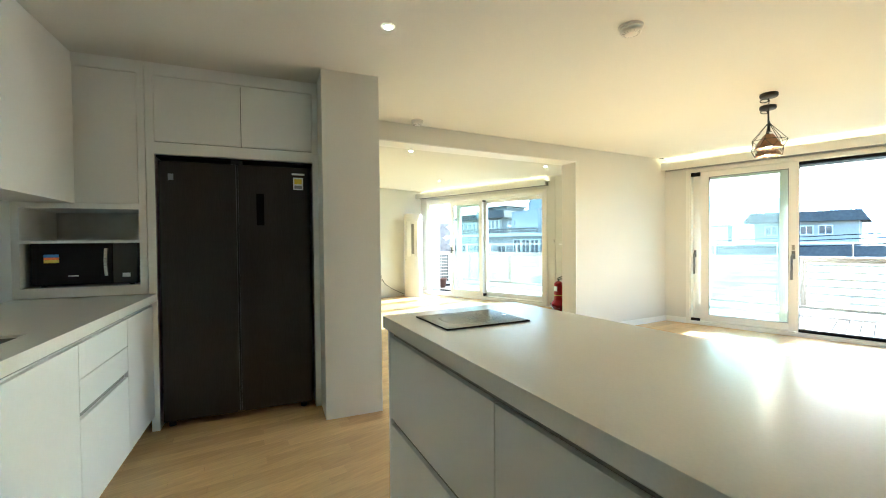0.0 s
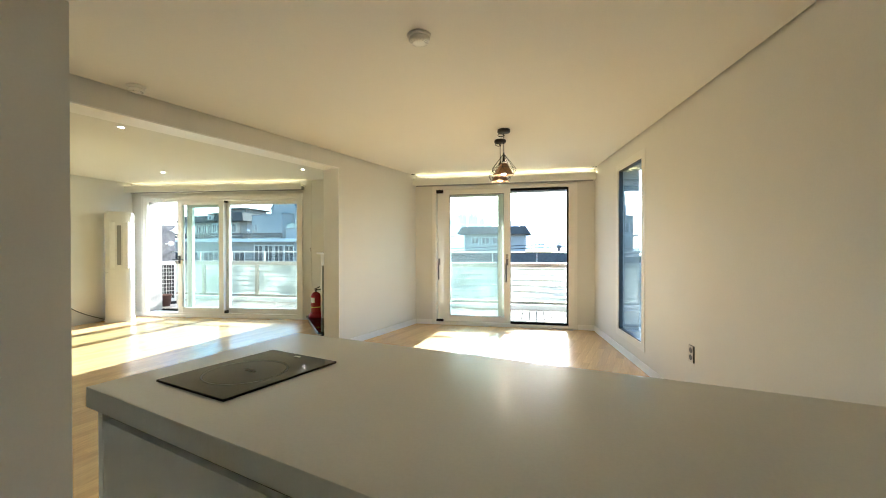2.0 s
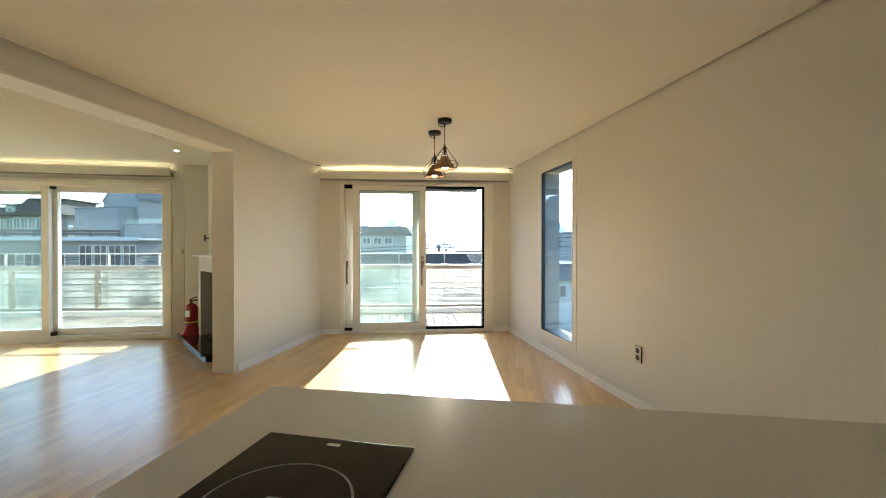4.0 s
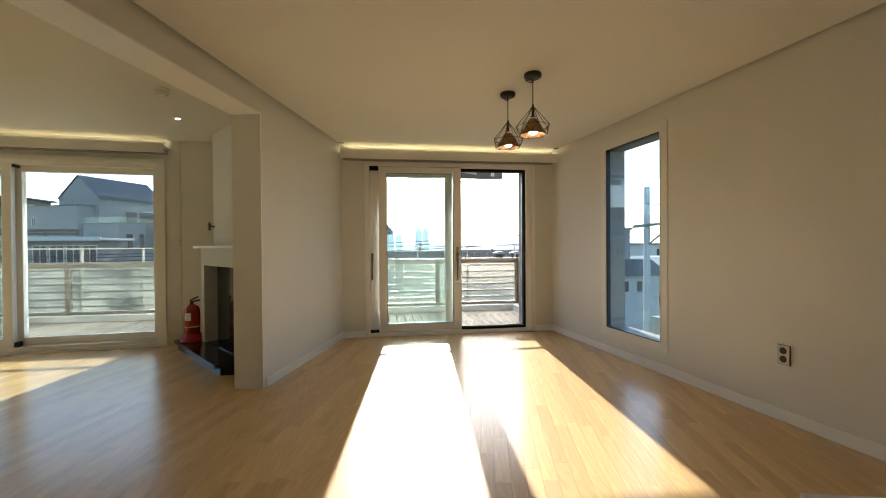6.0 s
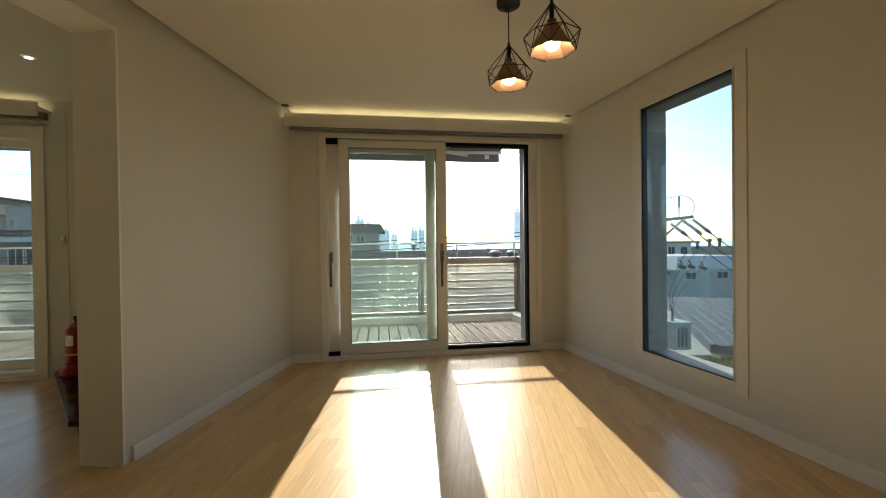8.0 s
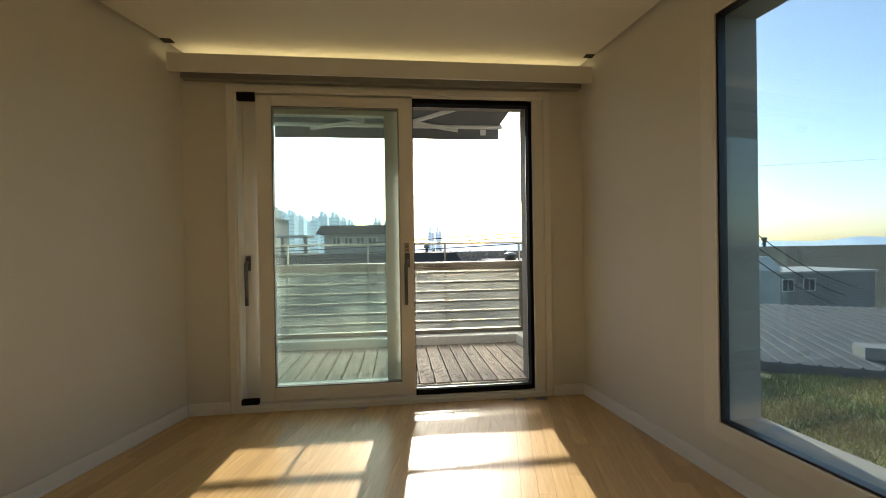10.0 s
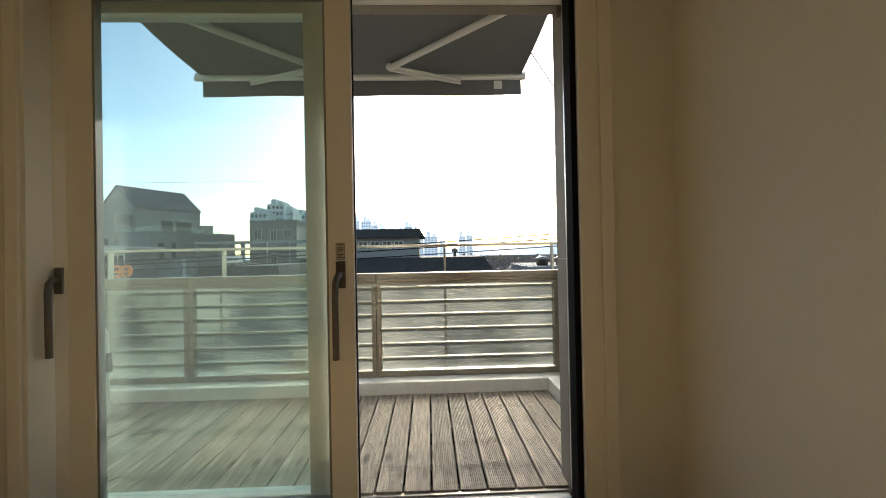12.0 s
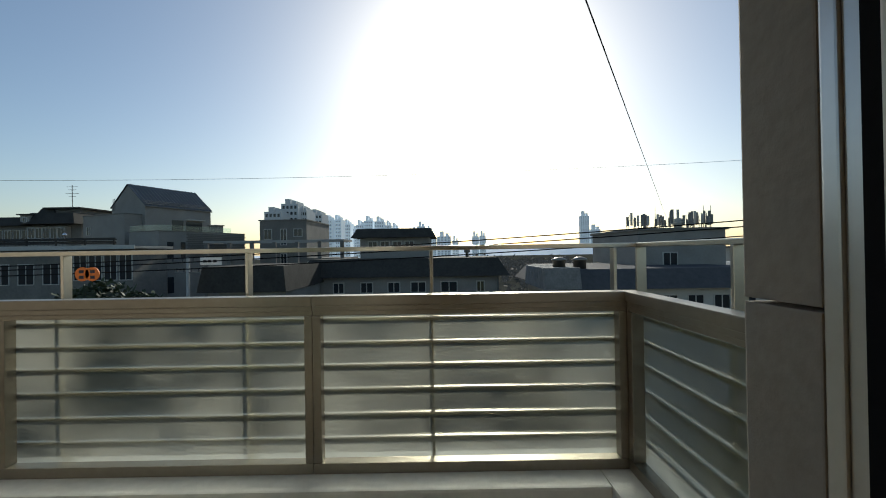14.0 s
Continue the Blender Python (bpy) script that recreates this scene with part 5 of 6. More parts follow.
# grey block with balconies
b = facade(-22.9, -17.2, 50.0, 60.0, 5.2, "grey apartment block with a balcony and small windows", RENDER_DARK)
parapet(b, -22.9, -17.2, 50.0, 60.0, 5.2)
part("wing", box(bm_new(), -17.2, -12.6, 49.0, 58.0, GZ, 0.6), RENDER_DARK, b)
part("pergola", frame_flat(bm_new(), -25.2, -10.8, 42.0, 46.0, 2.35, 2.55, 0.25), RENDER_MID, b)
for i in range(7):
    part("pergola_post", box(bm_new(), -25.1 + i * 2.32, -24.75 + i * 2.32, 42.05, 42.35, GZ, 2.35), RENDER_DARK, b)
for x0, x1, z0, z1 in ((-22.4, -21.4, 2.9, 4.2), (-20.4, -19.6, 2.2, 4.2), (-18.8, -17.7, 3.2, 4.2), (-20.4, -19.6, -0.8, 1.2), (-22.2, -21.2, -5, -3.6)):
    opening(b, x0, x1, z0, z1, 50.0, 0.08)
for x0, x1 in ((-16.8, -15.2), (-14.8, -13.2)):
    opening(b, x0, x1, -1.4, 0.2, 49.0, 0.08)
# long house with a charcoal mansard roof and a roof hut
FAR = Matrix.Translation((0.15, 0.047, -0.216)) @ Matrix.Scale(1.2, 4)
b = facade(-10.0, 3.2, 28.6, 38.0, -0.55, "long stone house with a charcoal mansard roof and roof hut", RENDER_GREY, m=FAR)
part("roof", hip(bm_new(), -10.8, 3.9, 28.0, 38.6, -0.6, 0.66, 0.75), SHINGLE, b)
part("roof_hut", box(bm_new(), -7.1, -1.7, 31.8, 37.0, 0.6, 2.3), RENDER_GREY, b)
part("hut_roof", hip(bm_new(), -7.7, -1.2, 31.2, 37.6, 2.25, 2.95, 0.4), SHINGLE, b)
part("roof_vent", lathe(bm_new(), [(0.12, 0.6), (0.12, 1.0), (0.25, 1.02), (0.22, 1.25), (0.05, 1.35)], 12, (1.2, 32.0)), RENDER_DARK, b)
for i in range(4):
    opening(b, -6.5 + i * 0.95, -5.75 + i * 0.95, 1.35, 2.0, 31.8, 0.07)
for x0, x1 in ((-8.4, -7.6), (-6.5, -5.6), (-4.6, -3.7), (-3.0, -1.9), (-0.9, 0.3), (1.6, 2.2)):
    opening(b, x0, x1, -1.75, -0.95, 28.6, 0.07)
    opening(b, x0, x1, -4.75, -3.6, 28.6, 0.07)
part("drainpipe", tube(bm_new(), (3.1, 28.5, GZ), (3.1, 28.5, -0.6), 0.05, 8), RENDER_DARK, b)
# small dark roof at its west
b = facade(-15.2, -10.9, 26.5, 34.0, -1.3, "small rendered house with a dark sloping roof", RENDER_GREY)
part("roof", hip(bm_new(), -16.4, -10.7, 26.0, 34.5, -1.3, 0.35, 0.25), SHINGLE, b)
for x0, x1 in ((-14.6, -14.0), (-13.4, -12.6), (-12.1, -11.5)):
    opening(b, x0, x1, -2.8, -2.1, 26.5, 0.06)
# eastern neighbours
b = facade(7.6, 20.6, 26.5, 40.0, -1.0, "pale rendered building with a sloping grey roof edge", RENDER_PALE)
bm = bm_new()
for i in range(12):
    y = 25.6 + i * 0.5
    hip(bm, 5.6, 8.0, y, y + 0.48, -1.4, -0.05, 0.1)
part("tile_skirt", bm, TILE_GREY, b, "grey ribbed roof skirt")
part("roof", hip(bm_new(), 6.4, 21.0, 25.6, 40.5, -1.45, -0.2, 1.0), BLUE_ROOF, b)
for x in (7.1, 8.5):
    part("roof_tank", lathe(bm_new(), [(0.42, -0.25), (0.42, 0.35), (0.5, 0.37), (0.5, 0.47), (0.2, 0.6), (0.05, 0.62)], 16, (x, 27.5)), ALUMINIUM, b, "metal roof ventilator")
for i in range(7):
    opening(b, 8.3 + i * 1.7, 9.4 + i * 1.7, -2.9, -1.9, 26.5, 0.07)
b = facade(14.7, 21.6, 32.2, 42.0, 2.5, "grey roof house carrying many mobile phone antennas", RENDER_GREY)
part("coping", box(bm_new(), 14.5, 21.8, 32.0, 42.2, 2.5, 2.7, 0.04), RENDER_DARK, b)
opening(b, 16.6, 17.8, -0.3, 0.8, 32.2, 0.07)
rng = random.Random(4)
for i in range(44):
    x = (14.9 + 3.2 * ((i * 0.618) % 1.0)) if i % 5 else (15.0 + 3.0 * rng.random())
    if i % 2:
        x += 3.7 + (0.0 if x < 17 else -0.9)
    y = 32.4 + rng.random() * 3
    h = 0.55 + rng.random() * 0.8
    a, lean = rng.uniform(-0.1, 0.2), rng.uniform(-0.06, 0.06)
    bm = tube(bm_new(), (x, y, 2.65), (x + lean, y, 2.7 + h), 0.03, 6)
    box(bm, x + a, x + a + 0.17, y - 0.12, y - 0.04, 2.75 + h * 0.25, 2.85 + h)
    tube(bm, (x, y, 2.7 + h * 0.6), (x + a + 0.08, y - 0.08, 2.72 + h * 0.6), 0.02, 5)
    part("antenna", bm, TILE_GREY if i % 3 else RENDER_PALE, b)
for x in (16.5, 20.4, 21.0):
    part("mast", tube(bm_new(), (x, 33, 2.65), (x, 33, 4.5), 0.02, 5), RENDER_DARK, b)
part("chimney", lathe(bm_new(), [(0.3, 2.6), (0.3, 3.0), (0.5, 3.05), (0.5, 3.2), (0.38, 3.25), (0.5, 3.3), (0.3, 3.5), (0.1, 3.55)], 14, (18.6, 33.5)), RENDER_PALE, b)
# houses seen through the narrow window
b = facade(29.6, 38.2, 36.0, 46.0, -1.9, "pale rendered house with a sloping parapet beyond the pole", RENDER_MID)
part("roof_skirt", hip(bm_new(), 29.4, 38.4, 35.8, 46.2, -1.9, -0.45, 0.8), RENDER_PALE, b)
for x0, x1 in ((30.6, 32.0), (34.4, 35.9)):
    opening(b, x0, x1, -3.0, -2.1, 36.0, 0.1)
b = facade(36.0, 43.0, 50.0, 58.0, 1.0, "white upper storey house with a dark roof deck", RENDER_PALE)
part("coping", box(bm_new(), 35.5, 43.5, 49.4, 58.5, 1.0, 1.25), RENDER_DARK, b)
for x in (37.0, 39.2, 41.2):
    opening(b, x, x + 1.2, -0.8, 0.5, 50.0, 0.09)
b = facade(39.4, 52.0, 38.0, 46.0, -2.4, "low dark brick house with a flat roof", RENDER_DARK)
part("parapet", box(bm_new(), 39.2, 52.2, 37.8, 46.2, -2.4, -2.2), RENDER_MID, b)
for x in (40.4, 43.0):
    opening(b, x, x + 1.5, -4.4, -3.0, 38.0, 0.1)
b = thing("house", pose(7.0, 6.0, 0, 0, 0, -30), "shed with a dark ribbed metal roof", "house")
part("wall", box(bm_new(), 0.3, 14.0, 0.3, 10.7, GZ, -1.95), RENDER_GREY, b)
part("roof", box(bm_new(), 0.0, 14.3, 0.0, 11.0, -1.95, -1.72), BLUE_ROOF, b)
ribs = bm_new()
for i in range(40):
    tube(ribs, (0.1 + i * 0.36, 0.0, -1.71), (0.1 + i * 0.36, 11.0, -1.71), 0.035, 5)
tagged(part("roof_ribs", ribs, BLUE_ROOF, b), kind="stuff")
part("roof_hatch", box(bm_new(), 2.3, 3.0, 0.9, 1.5, -1.72, -1.42, 0.03), RENDER_DARK, b)
bm = prism(bm_new(), [(3.6, 0.8), (13.0, -1.0), (16.0, 2.2), (7.6, 5.6), (6.6, 5.9), (3.6, 5.9)], GZ, -1.95)
single("grass_bank", bm, GRASS, "dry grassy bank below the house", "bank", kind="stuff")
rgg = np.random.default_rng(17)
vs, fs = [], []
for k in range(9000):
    gx, gy = rgg.uniform(3.7, 9.5), rgg.uniform(1.0, 5.4)
    if gx > 7.0 and gy > 5.6 - (gx - 7.6) * 0.4:
        continue
    hh, aa = rgg.uniform(0.06, 0.20), rgg.uniform(0, 6.28)
    dx, dy, k0 = 0.02 * math.cos(aa), 0.02 * math.sin(aa), len(vs)
    vs += [(gx - dx, gy - dy, -1.96), (gx + dx, gy + dy, -1.96), (gx + rgg.normal() * 0.05, gy + rgg.normal() * 0.05, -1.95 + hh)]
    fs.append((k0, k0 + 1, k0 + 2))
me = bpy.data.meshes.new("grass")
me.from_pydata(vs, [], fs)
me.materials.append(GRASS)
tagged(new("grass", me), "dry yellowish grass blades on the bank", "grass", kind="stuff")
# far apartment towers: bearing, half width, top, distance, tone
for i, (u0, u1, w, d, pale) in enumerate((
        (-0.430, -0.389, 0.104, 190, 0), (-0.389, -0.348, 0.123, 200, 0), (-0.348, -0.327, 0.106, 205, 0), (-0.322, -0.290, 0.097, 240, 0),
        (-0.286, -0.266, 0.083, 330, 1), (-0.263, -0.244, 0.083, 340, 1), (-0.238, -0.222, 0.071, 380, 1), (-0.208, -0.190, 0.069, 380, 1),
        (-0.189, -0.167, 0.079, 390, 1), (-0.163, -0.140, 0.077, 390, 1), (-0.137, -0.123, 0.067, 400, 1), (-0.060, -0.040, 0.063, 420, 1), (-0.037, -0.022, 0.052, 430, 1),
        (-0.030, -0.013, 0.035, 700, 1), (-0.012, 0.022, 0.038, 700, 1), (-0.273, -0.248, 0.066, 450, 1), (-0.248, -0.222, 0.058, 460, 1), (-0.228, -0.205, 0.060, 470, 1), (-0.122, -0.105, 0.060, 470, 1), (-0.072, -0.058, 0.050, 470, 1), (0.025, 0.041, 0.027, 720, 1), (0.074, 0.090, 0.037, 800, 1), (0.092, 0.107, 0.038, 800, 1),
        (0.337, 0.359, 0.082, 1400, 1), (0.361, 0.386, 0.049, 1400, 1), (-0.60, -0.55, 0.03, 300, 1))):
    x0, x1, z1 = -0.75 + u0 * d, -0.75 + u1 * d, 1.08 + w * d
    b = thing("apartment_tower", pose(0, 0, 0), "far pale apartment tower, haze put in as glow", "apartment tower", "far apartment towers")
    part("wall", box(bm_new(), x0, x1, d, d + 14, GZ, z1), TOWER_HAZE if pale else TOWER_DARK_HAZE, b)
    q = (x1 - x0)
    part("roof_house", box(box(bm_new(), x0 + 0.2 * q, x0 + 0.5 * q, d + 1, d + 12, z1, z1 + 0.012 * d), x0 + 0.62 * q, x0 + 0.85 * q, d + 1, d + 12, z1, z1 + 0.007 * d), TOWER_HAZE if pale else TOWER_DARK_HAZE, b)
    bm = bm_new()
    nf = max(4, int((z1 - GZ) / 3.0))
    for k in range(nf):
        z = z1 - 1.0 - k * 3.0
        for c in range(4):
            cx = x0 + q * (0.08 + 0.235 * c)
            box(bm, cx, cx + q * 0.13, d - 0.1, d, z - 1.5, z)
    tagged(part("windows", bm, DARK_PANE if not pale else TOWER_DARK_HAZE, b), kind="stuff")

rng = random.Random(21)
bm = bm_new()
xs = [-1300 + 40 * i for i in range(75)]
tops = [GZ + 14 + 5 * math.sin(x * 0.006) + 3 * math.sin(x * 0.021 + 1) + rng.uniform(-1, 1) for x in xs]
lo, hi = [bm.verts.new((x, 900, GZ)) for x in xs], [bm.verts.new((x, 960, h)) for x, h in zip(xs, tops)]
for i in range(len(xs) - 1):
    bm.faces.new((lo[i], lo[i + 1], hi[i + 1], hi[i]))
# the hills take the same glowing material, haze painted in
single("backdrop_hills", bm, TOWER_HAZE, "pale blue hills on the horizon, haze put in as glow", "hills", kind="structure")


def leaf_cloud(name, label, category, centres, count, size, material, seed, kind=""):
    """A crown of many small leaves, uneven in outline."""
    rg = np.random.default_rng(seed)
    vs, fs = [], []
    for cx, cy, cz, rx, rz in centres:
        for k in range(count):
            d = rg.normal(size=3)
            d /= np.linalg.norm(d)
            r = rg.uniform(0.35, 1.0) ** 0.5
            p = np.array((cx + d[0] * rx * r, cy + d[1] * rx * r, cz + d[2] * rz * r))
            a, c = rg.normal(size=3) * size, rg.normal(size=3) * size
            n = len(vs)
            vs += [tuple(p), tuple(p + a), tuple(p + a * 0.6 + c), tuple(p + c)]
            fs.append((n, n + 1, n + 2, n + 3))
    me = bpy.data.meshes.new(name)
    me.from_pydata(vs, [], fs)
    me.materials.append(material)
    return me


t = thing("tree", pose(0, 0, 0), "dark evergreen tree between the houses", "tree")
ob = new("crown", leaf_cloud("crown", "", "", [(-12.6, 14.2, -0.9, 1.0, 1.2), (-13.5, 14.6, -1.2, 1.1, 1.3), (-11.6, 14.5, -1.3, 0.9, 1.2), (-12.5, 14.3, -2.6, 1.6, 1.6)], 1100, 0.10, LEAF, 3))
ob.parent = t
part("trunk", tube(bm_new(), (-12.5, 14.4, GZ), (-12.5, 14.4, -1.0), 0.16, 8, 0.05), BARK, t)
rg = np.random.default_rng(8)
woods = [(rg.uniform(6, 60) , rg.uniform(90, 260), GZ + rg.uniform(2, 3.5), rg.uniform(1.5, 3.0), rg.uniform(3.5, 6.0)) for _ in range(90)]
me = leaf_cloud("far_woods", "", "", woods, 90, 0.45, TWIG_HAZE, 9)
ob = tagged(new("far_woods", me), "brown bare winter trees in the distance, faint haze glow", "woods", kind="stuff")


def utility_pole(x, y, z1, label, arms=True):
    p = thing("utility_pole", pose(x, y, GZ), label, "utility pole")
    part("pole", tube(bm_new(), (0, 0, 0), (0, 0, z1 - GZ), 0.15, 12, 0.09), CONCRETE, p)
    for dz, w in ((0.35, 1.1), (1.0, 0.8)) if arms else ():
        part("crossarm", box(bm_new(), -w, w, -0.05, 0.05, z1 - GZ - dz, z1 - GZ - dz + 0.09), RENDER_DARK, p)
        for k in (-0.85, -0.3, 0.3, 0.85):
            bm = bm_new()
            for j in range(4):
                tube(bm, (k * w, 0, z1 - GZ - dz + 0.09 + j * 0.06), (k * w, 0, z1 - GZ - dz + 0.13 + j * 0.06), 0.05, 8, 0.03)
            part("insulator", bm, BLACK, p)
    return p


utility_pole(-16.6, 25.5, 1.0, "concrete utility pole among the houses")
up = utility_pole(6.2, 7.1, 2.95, "concrete utility pole with strain insulators and a transformer", False)
z = -GZ
part("crossarm", tube(bm_new(), (-0.6, -0.2, z + 1.67), (1.05, -0.2, z + 1.82), 0.045, 6), RENDER_DARK, up)
part("brace", tube(bm_new(), (0.0, -0.1, z + 1.1), (0.75, -0.2, z + 1.76), 0.03, 6), RENDER_DARK, up)


def ribbed(bm, a, e, n, r):
    """A stack of thin sheds along a rod from a to e."""
    a, e = Vector(a), Vector(e)
    tube(bm, a, e, r * 0.35, 6)
    for j in range(n):
        tube(bm, a.lerp(e, (j + 0.15) / n), a.lerp(e, (j + 0.75) / n), r, 8, r * 0.55)
    return bm


part("post_insulator", ribbed(tube(bm_new(), (0.6, -0.2, z + 1.78), (0.6, -0.2, z + 2.12), 0.015, 6), (0.6, -0.2, z + 2.1), (0.6, -0.2, z + 2.42), 6, 0.055), RENDER_DARK, up, "grey ribbed insulator")
bows = bm_new()
sweep(bows, [(-0.3 + 0.9 * k / 8, -0.2, z + 2.46 - 0.1 * math.sin(math.pi * k / 8)) for k in range(9)], 0.011)
sweep(bows, [(0.6 + 0.5 * math.sin(math.pi * k / 14), -0.2, z + 2.43 + 0.05 * math.sin(math.pi * k / 7) - 0.85 * (k / 14) ** 1.5) for k in range(15)], 0.011)
for (ax, az), (ex_, ez), (hx, hz), (rx, rz) in (((0.34, 1.61), (0.81, 1.30), (1.19, 1.08), (0.66, 0.43)), ((0.74, 1.70), (1.28, 1.35), (1.59, 1.14), (0.95, 0.43)), ((1.05, 1.74), (1.59, 1.37), (1.93, 1.16), (1.35, 0.38))):
    bm = ribbed(bm_new(), (ax, -0.2, z + az), (ex_, -0.2, z + ez), 9, 0.06)
    tube(bm, (ex_ - 0.13, -0.2, z + ez + 0.08), (ex_ + 0.06, -0.2, z + ez - 0.04), 0.062, 8, 0.03)
    part("strain_insulator", bm, BLACK, up, "dark ribbed strain insulator")
    part("line_cap", lathe(bm_new(), [(0.02, z + hz - 0.22), (0.045, z + hz - 0.16), (0.035, z + hz - 0.08), (0.075, z + hz), (0.05, z + hz + 0.03)], 10, (hx, -0.2)), BLACK, up)
    bm = ribbed(bm_new(), (rx - 0.05, -0.2, z + rz + 0.14), (rx + 0.03, -0.2, z + rz - 0.02), 3, 0.05)
    tube(bm, (rx - 0.1, -0.2, z + rz - 0.02), (rx + 0.12, -0.2, z + rz - 0.1), 0.06, 8)
    part("surge_arrester", bm, BLACK, up, "dark lightning arrester")
    sweep(bows, [(hx + (rx - hx) * k / 10, -0.2, z + hz - 0.2 + (rz + 0.34 - hz) * (k / 10) + 0.10 * math.sin(math.pi * k / 10)) for k in range(11)], 0.010)
    sweep(bows, [(rx - 0.2 * math.sin(math.pi * k / 10) + (0.35 - rx) * k / 10, -0.2, z + rz - 0.1 - (rz + 0.86) * k / 10) for k in range(11)], 0.010)
part("jumper", bows, BLACK, up, "black looping jumper wires")
part("transformer", box(box(bm_new(), 0.2, 0.72, -0.5, 0.0, z - 2.0, z - 1.27, 0.03), 0.17, 0.75, -0.53, 0.03, z - 1.27, z - 1.21, 0.012), RENDER_MID, up, "pale grey transformer case")
part("cooling_fin", box(box(box(bm_new(), 0.30, 0.34, -0.56, -0.5, z - 1.9, z - 1.35), 0.42, 0.46, -0.56, -0.5, z - 1.9, z - 1.35), 0.54, 0.58, -0.56, -0.5, z - 1.9, z - 1.35), TILE_GREY, up)
part("bushing", ribbed(bm_new(), (0.35, -0.2, z - 1.21), (0.35, -0.2, z - 0.92), 5, 0.06), RENDER_DARK, up)
part("bracket", box(bm_new(), 0.0, 0.25, -0.12, 0.0, z - 1.95, z - 1.85), RENDER_DARK, up)


def wire(points, r, label, sag):
    a, b = Vector(points[0]), Vector(points[1])
    n = 24
    q = [a.lerp(b, i / n) - Vector((0, 0, sag * 4 * (i / n) * (1 - i / n))) for i in range(n + 1)]
    single("cable", sweep(bm_new(), q, r), CABLE, label, "cable", "overhead cables")


for dz, dy in ((0.0, 0.0), (0.12, 0.15), (-0.18, 0.3)):
    wire([(6.2, 7.1 + dy, 1.55 + dz), (-18.0, 8.6 + dy, 0.75 + dz * 0.5)], 0.011, "black overhead cable along the street", 0.20)
utility_pole(-36, 22, 6.0, "tall concrete utility pole west of the houses")
utility_pole(34, 22, 6.9, "tall concrete utility pole east of the houses")
wire([(-36, 22, 5.6), (34, 22, 6.8)], 0.008, "thin overhead wire above the roofs", 0.9)
wire([(17.3, 32.6, 3.2), (-1.06, 0.32, 2.87)], 0.006, "slanting cable from the house to the antennas", 0.0)
for i, (x0, z0, x1, z1) in enumerate(((6.2, 2.4, 16, 0.8), (6.2, 2.1, 17, 0.4), (6.2, 1.8, 18, 0.0))):
    wire([(7.79 - 0.39 * i, 6.9, 1.37 - 0.035 * i), (12.7 - 0.39 * i, 8.4, -0.35 - 0.25 * i)], 0.013, "black cable leading east from the pole", 0.2)
sg = thing("cable_marker", pose(-7.8, 7.97, 0.60), "orange double-lobed cable marker hanging on the wires", "sign")
bm = bm_new()
for dx in (-0.10, 0.10):
    ob = tube(bm, (dx, 0.012, 0.15), (dx, -0.012, 0.15), 0.14, 24)
box(bm, -0.10, 0.10, -0.011, 0.011, 0.03, 0.27)
part("plate", bm, ORANGE, sg)
for dx, dz in ((-0.11, 0.20), (0.11, 0.20), (-0.11, 0.09), (0.11, 0.09)):
    part("print_bar", box(bm_new(), dx - 0.045, dx + 0.045, -0.018, -0.013, dz - 0.03, dz + 0.03), INK, sg)
part("hanger", tube(bm_new(), (0, 0, 0.26), (0, 0, 0.295), 0.006, 5), BLACK, sg)
sg = thing("cable_plate", pose(-5.35, 7.97, 0.895), "small white plate with dark print on the wires", "sign")
part("plate", box(bm_new(), -0.21, 0.21, -0.008, 0.008, 0.0, 0.15, 0.003), WHITE, sg)
for dx in (-0.12, -0.03, 0.08):
    part("print_bar", box(bm_new(), dx - 0.03, dx + 0.04, -0.012, -0.008, 0.05, 0.10), INK, sg)

part("hanger", tube(bm_new(), (0, 0, 0.14), (0, 0, 0.15), 0.006, 5), BLACK, sg)

# ---- deck boards and floor strips ----
bm = bm_new()
W2, L2 = 0.0545, 1.172
prof = [(-W2, -0.022), (-W2, -0.003), (-W2 + 0.003, 0.0)]
n = 11
for i in range(n):
    c = -W2 + 0.006 + (2 * W2 - 0.012) * i / n
    s = (2 * W2 - 0.012) / n
    prof += [(c + 0.1 * s, 0.0), (c + 0.6 * s, 0.0), (c + 0.7 * s, -0.0025), (c + 0.95 * s, -0.0025)]
prof += [(W2 - 0.003, 0.0), (W2, -0.003), (W2, -0.022)]
va, vb = [bm.verts.new((x, 0, z)) for x, z in prof], [bm.verts.new((x, L2, z)) for x, z in prof]
for i in range(len(prof) - 1):
    bm.faces.new((va[i], va[i + 1], vb[i + 1], vb[i]))
bm.faces.new(va[::-1]), bm.faces.new(vb), bm.faces.new((va[0], vb[0], vb[-1], va[-1]))
bmesh.ops.recalc_face_normals(bm, faces=bm.faces)
board = bpy.data.meshes.new("deck_board")
bm.to_mesh(board), bm.free()
board.materials.append(DECKWOOD)
dk = thing("deck", pose(0, 0, DZ), "weathered ribbed timber deck on the terrace", "deck", kind="structure")
bm = bm_new()
for y in (0.45, 0.85, 1.3):
    box(bm, X0, 0.0, y - 0.03, y + 0.03, -0.09, -0.023)
part("joist", bm, DARK_GAP, dk)
rng = random.Random(11)
x = -0.16
while x > X0 + 0.1:
    ob = new("deck_board", board)
    ob.parent = dk
    ob.location = (x, 0.223, rng.uniform(-0.0015, 0.0015))
    ob.rotation_euler = (0, rng.uniform(-0.006, 0.006), 0)
    x -= 0.1185

# maple strips parallel to the wall between the rooms
FM = pose(-2.675, 0, 0, 0, 0, -14.4)
FI = FM.inverted()


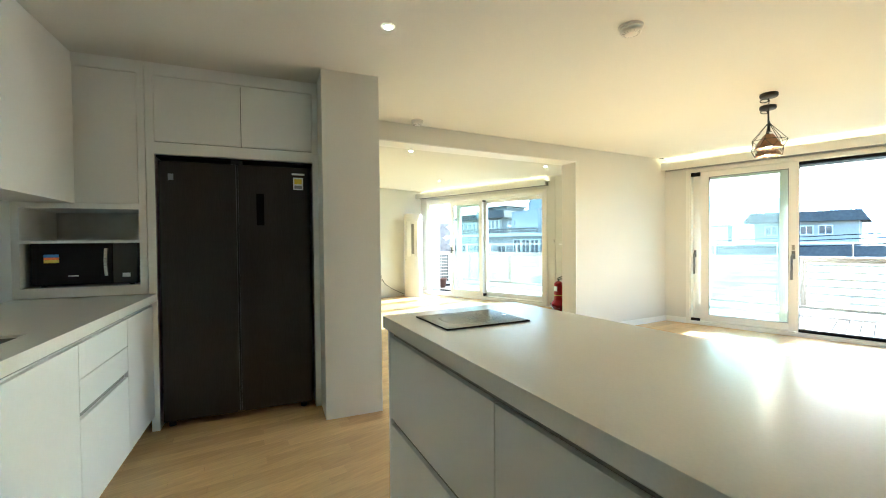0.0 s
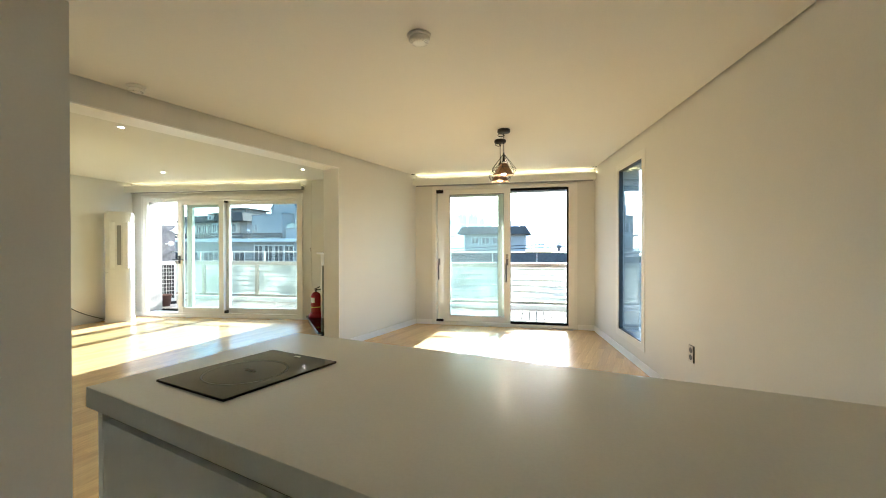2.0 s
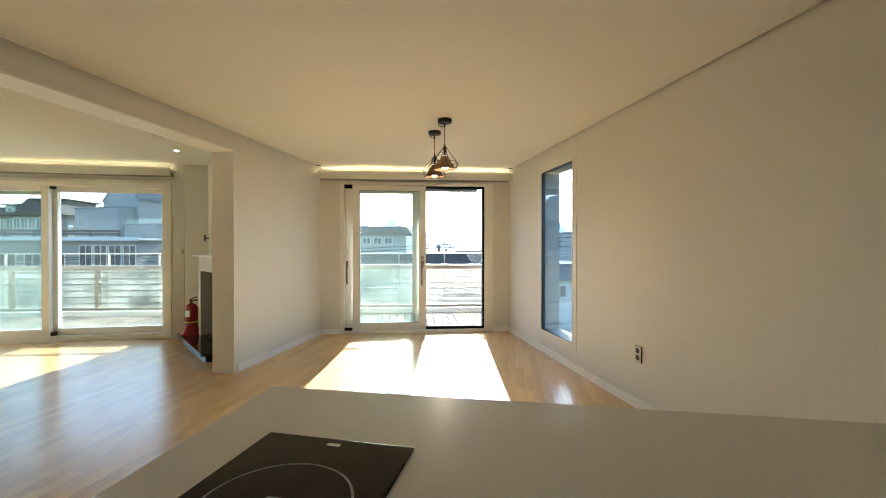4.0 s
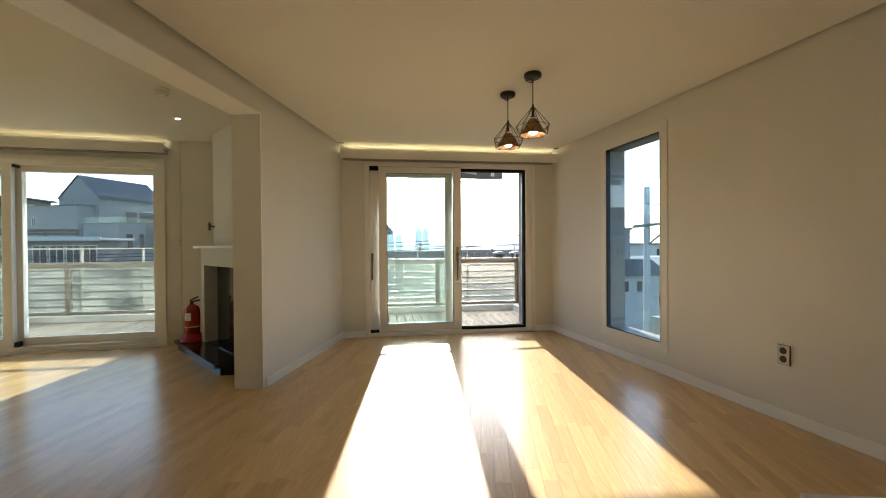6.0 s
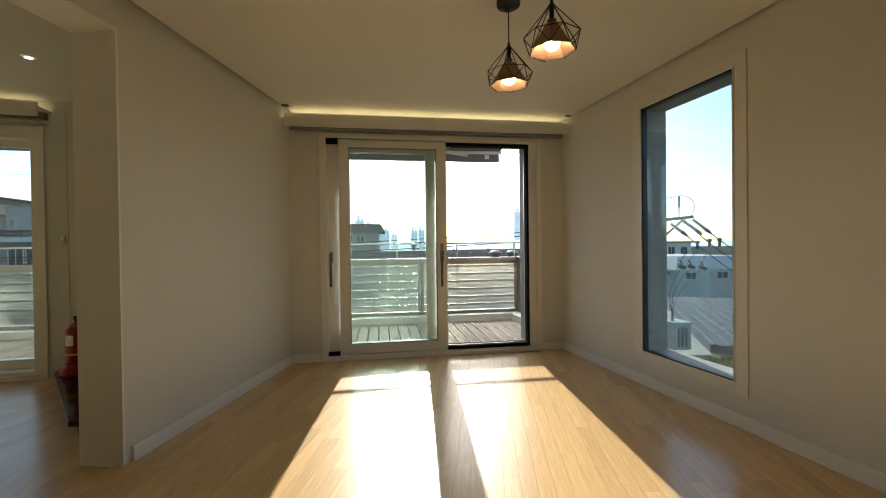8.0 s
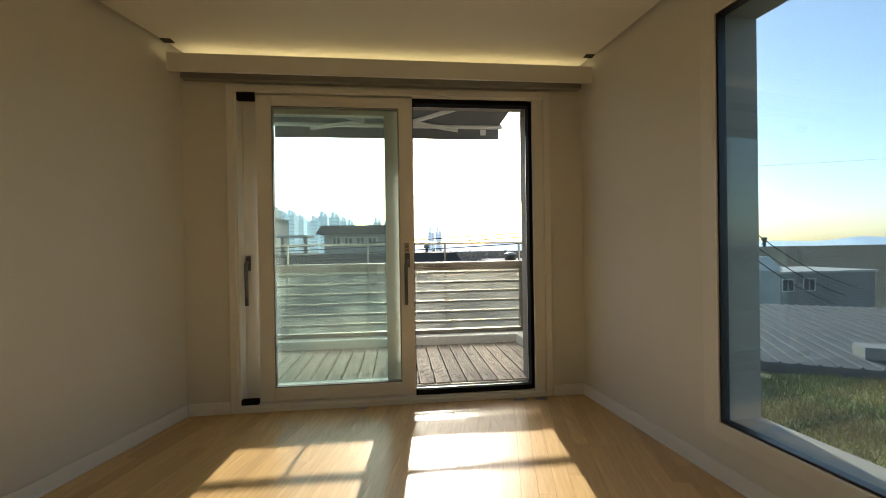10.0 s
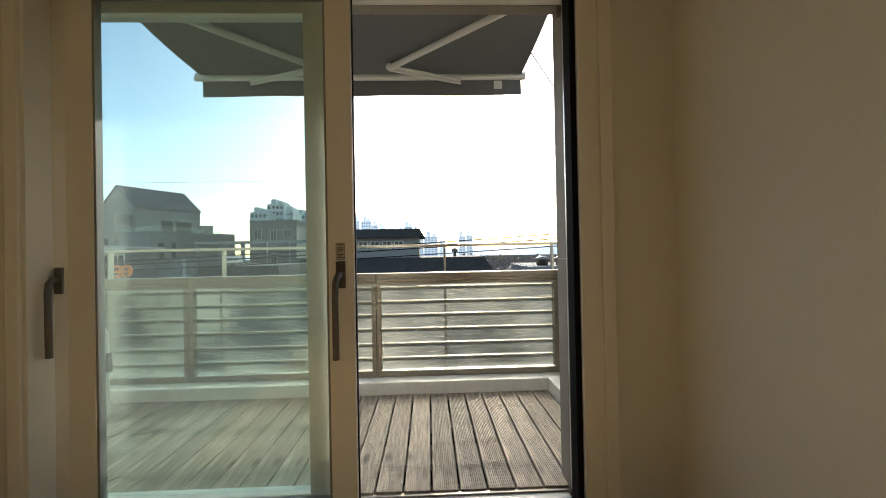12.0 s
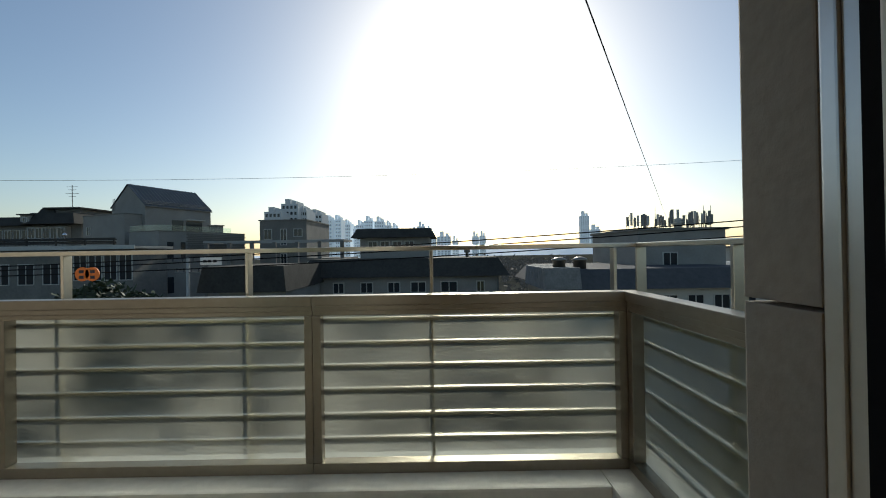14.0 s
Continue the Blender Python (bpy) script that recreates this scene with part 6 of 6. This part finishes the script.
def inside(p):
    x, y = p.x, p.y
    if x > east_x(y) + 0.1 or y < -8.4 or x < -7.85 or (x < -3.2 and y < -6.95) or y < -8.35 + (0.55 - x) * 0.38 - 0.2:
        return False
    north = -0.001 if x > -4.45 else -0.06 + 0.0909 * (x + 4.45)
    return y < north


SW = 0.0745
lengths = (0.45, 0.6, 0.75, 0.9)
strip_mesh = {}
for ln_ in lengths:
    bm = bm_new()
    box(bm, -SW / 2 + 0.0004, SW / 2 - 0.0004, 0.0004, ln_ - 0.0004, -0.012, 0.0)
    me = bpy.data.meshes.new("floor_strip")
    bmesh.ops.recalc_face_normals(bm, faces=bm.faces)
    bm.to_mesh(me), bm.free()
    me.materials.append(FLOORWOOD)
    strip_mesh[ln_] = me
rng = random.Random(5)
vs, fs = [], []
near = 0
for col in range(-110, 90):
    cx = (col + 0.5) * SW
    y = -11.5 + rng.random() * 0.8
    while y < 3.5:
        ln_ = rng.choice(lengths)
        e0, e1, mid = FM @ Vector((cx, y, 0)), FM @ Vector((cx, y + ln_, 0)), FM @ Vector((cx, y + ln_ / 2, 0))
        if inside(mid) or inside(e0) or inside(e1):
            if -2.6 < mid.x < 0.4 and -3.4 < mid.y < 0.1 and near < 300 and inside(e0) and inside(e1):
                ob = new("floor_strip", strip_mesh[ln_])
                ob.parent = floor
                ob.matrix_local = FM @ pose(cx, y, 0)
                near += 1
            else:
                y1 = y + ln_
                while not inside(FM @ Vector((cx, y1, 0))) and y1 > y + 0.1:
                    y1 -= 0.01
                y0 = y
                while not inside(FM @ Vector((cx, y0, 0))) and y0 < y1 - 0.1:
                    y0 += 0.01
                if y1 - y0 > 0.1:
                    k = len(vs)
                    for zz in (-0.012, 0.0):
                        for q0, q1 in ((-1, y0), (1, y0), (1, y1), (-1, y1)):
                            p = FM @ Vector((cx + q0 * (SW / 2 - 0.0004), q1 + (0.0004 if q1 == y0 else -0.0004), zz))
                            vs.append(tuple(p))
                    fs += [(k + 4, k + 5, k + 6, k + 7), (k, k + 1, k + 5, k + 4), (k + 1, k + 2, k + 6, k + 5), (k + 2, k + 3, k + 7, k + 6), (k + 3, k, k + 4, k + 7)]
        y += ln_
me = bpy.data.meshes.new("floor_strips")
me.from_pydata(vs, [], fs)
me.materials.append(FLOORWOOD)
ob = new("floor_strips", me)
ob.parent = floor
tagged(ob, kind="stuff")
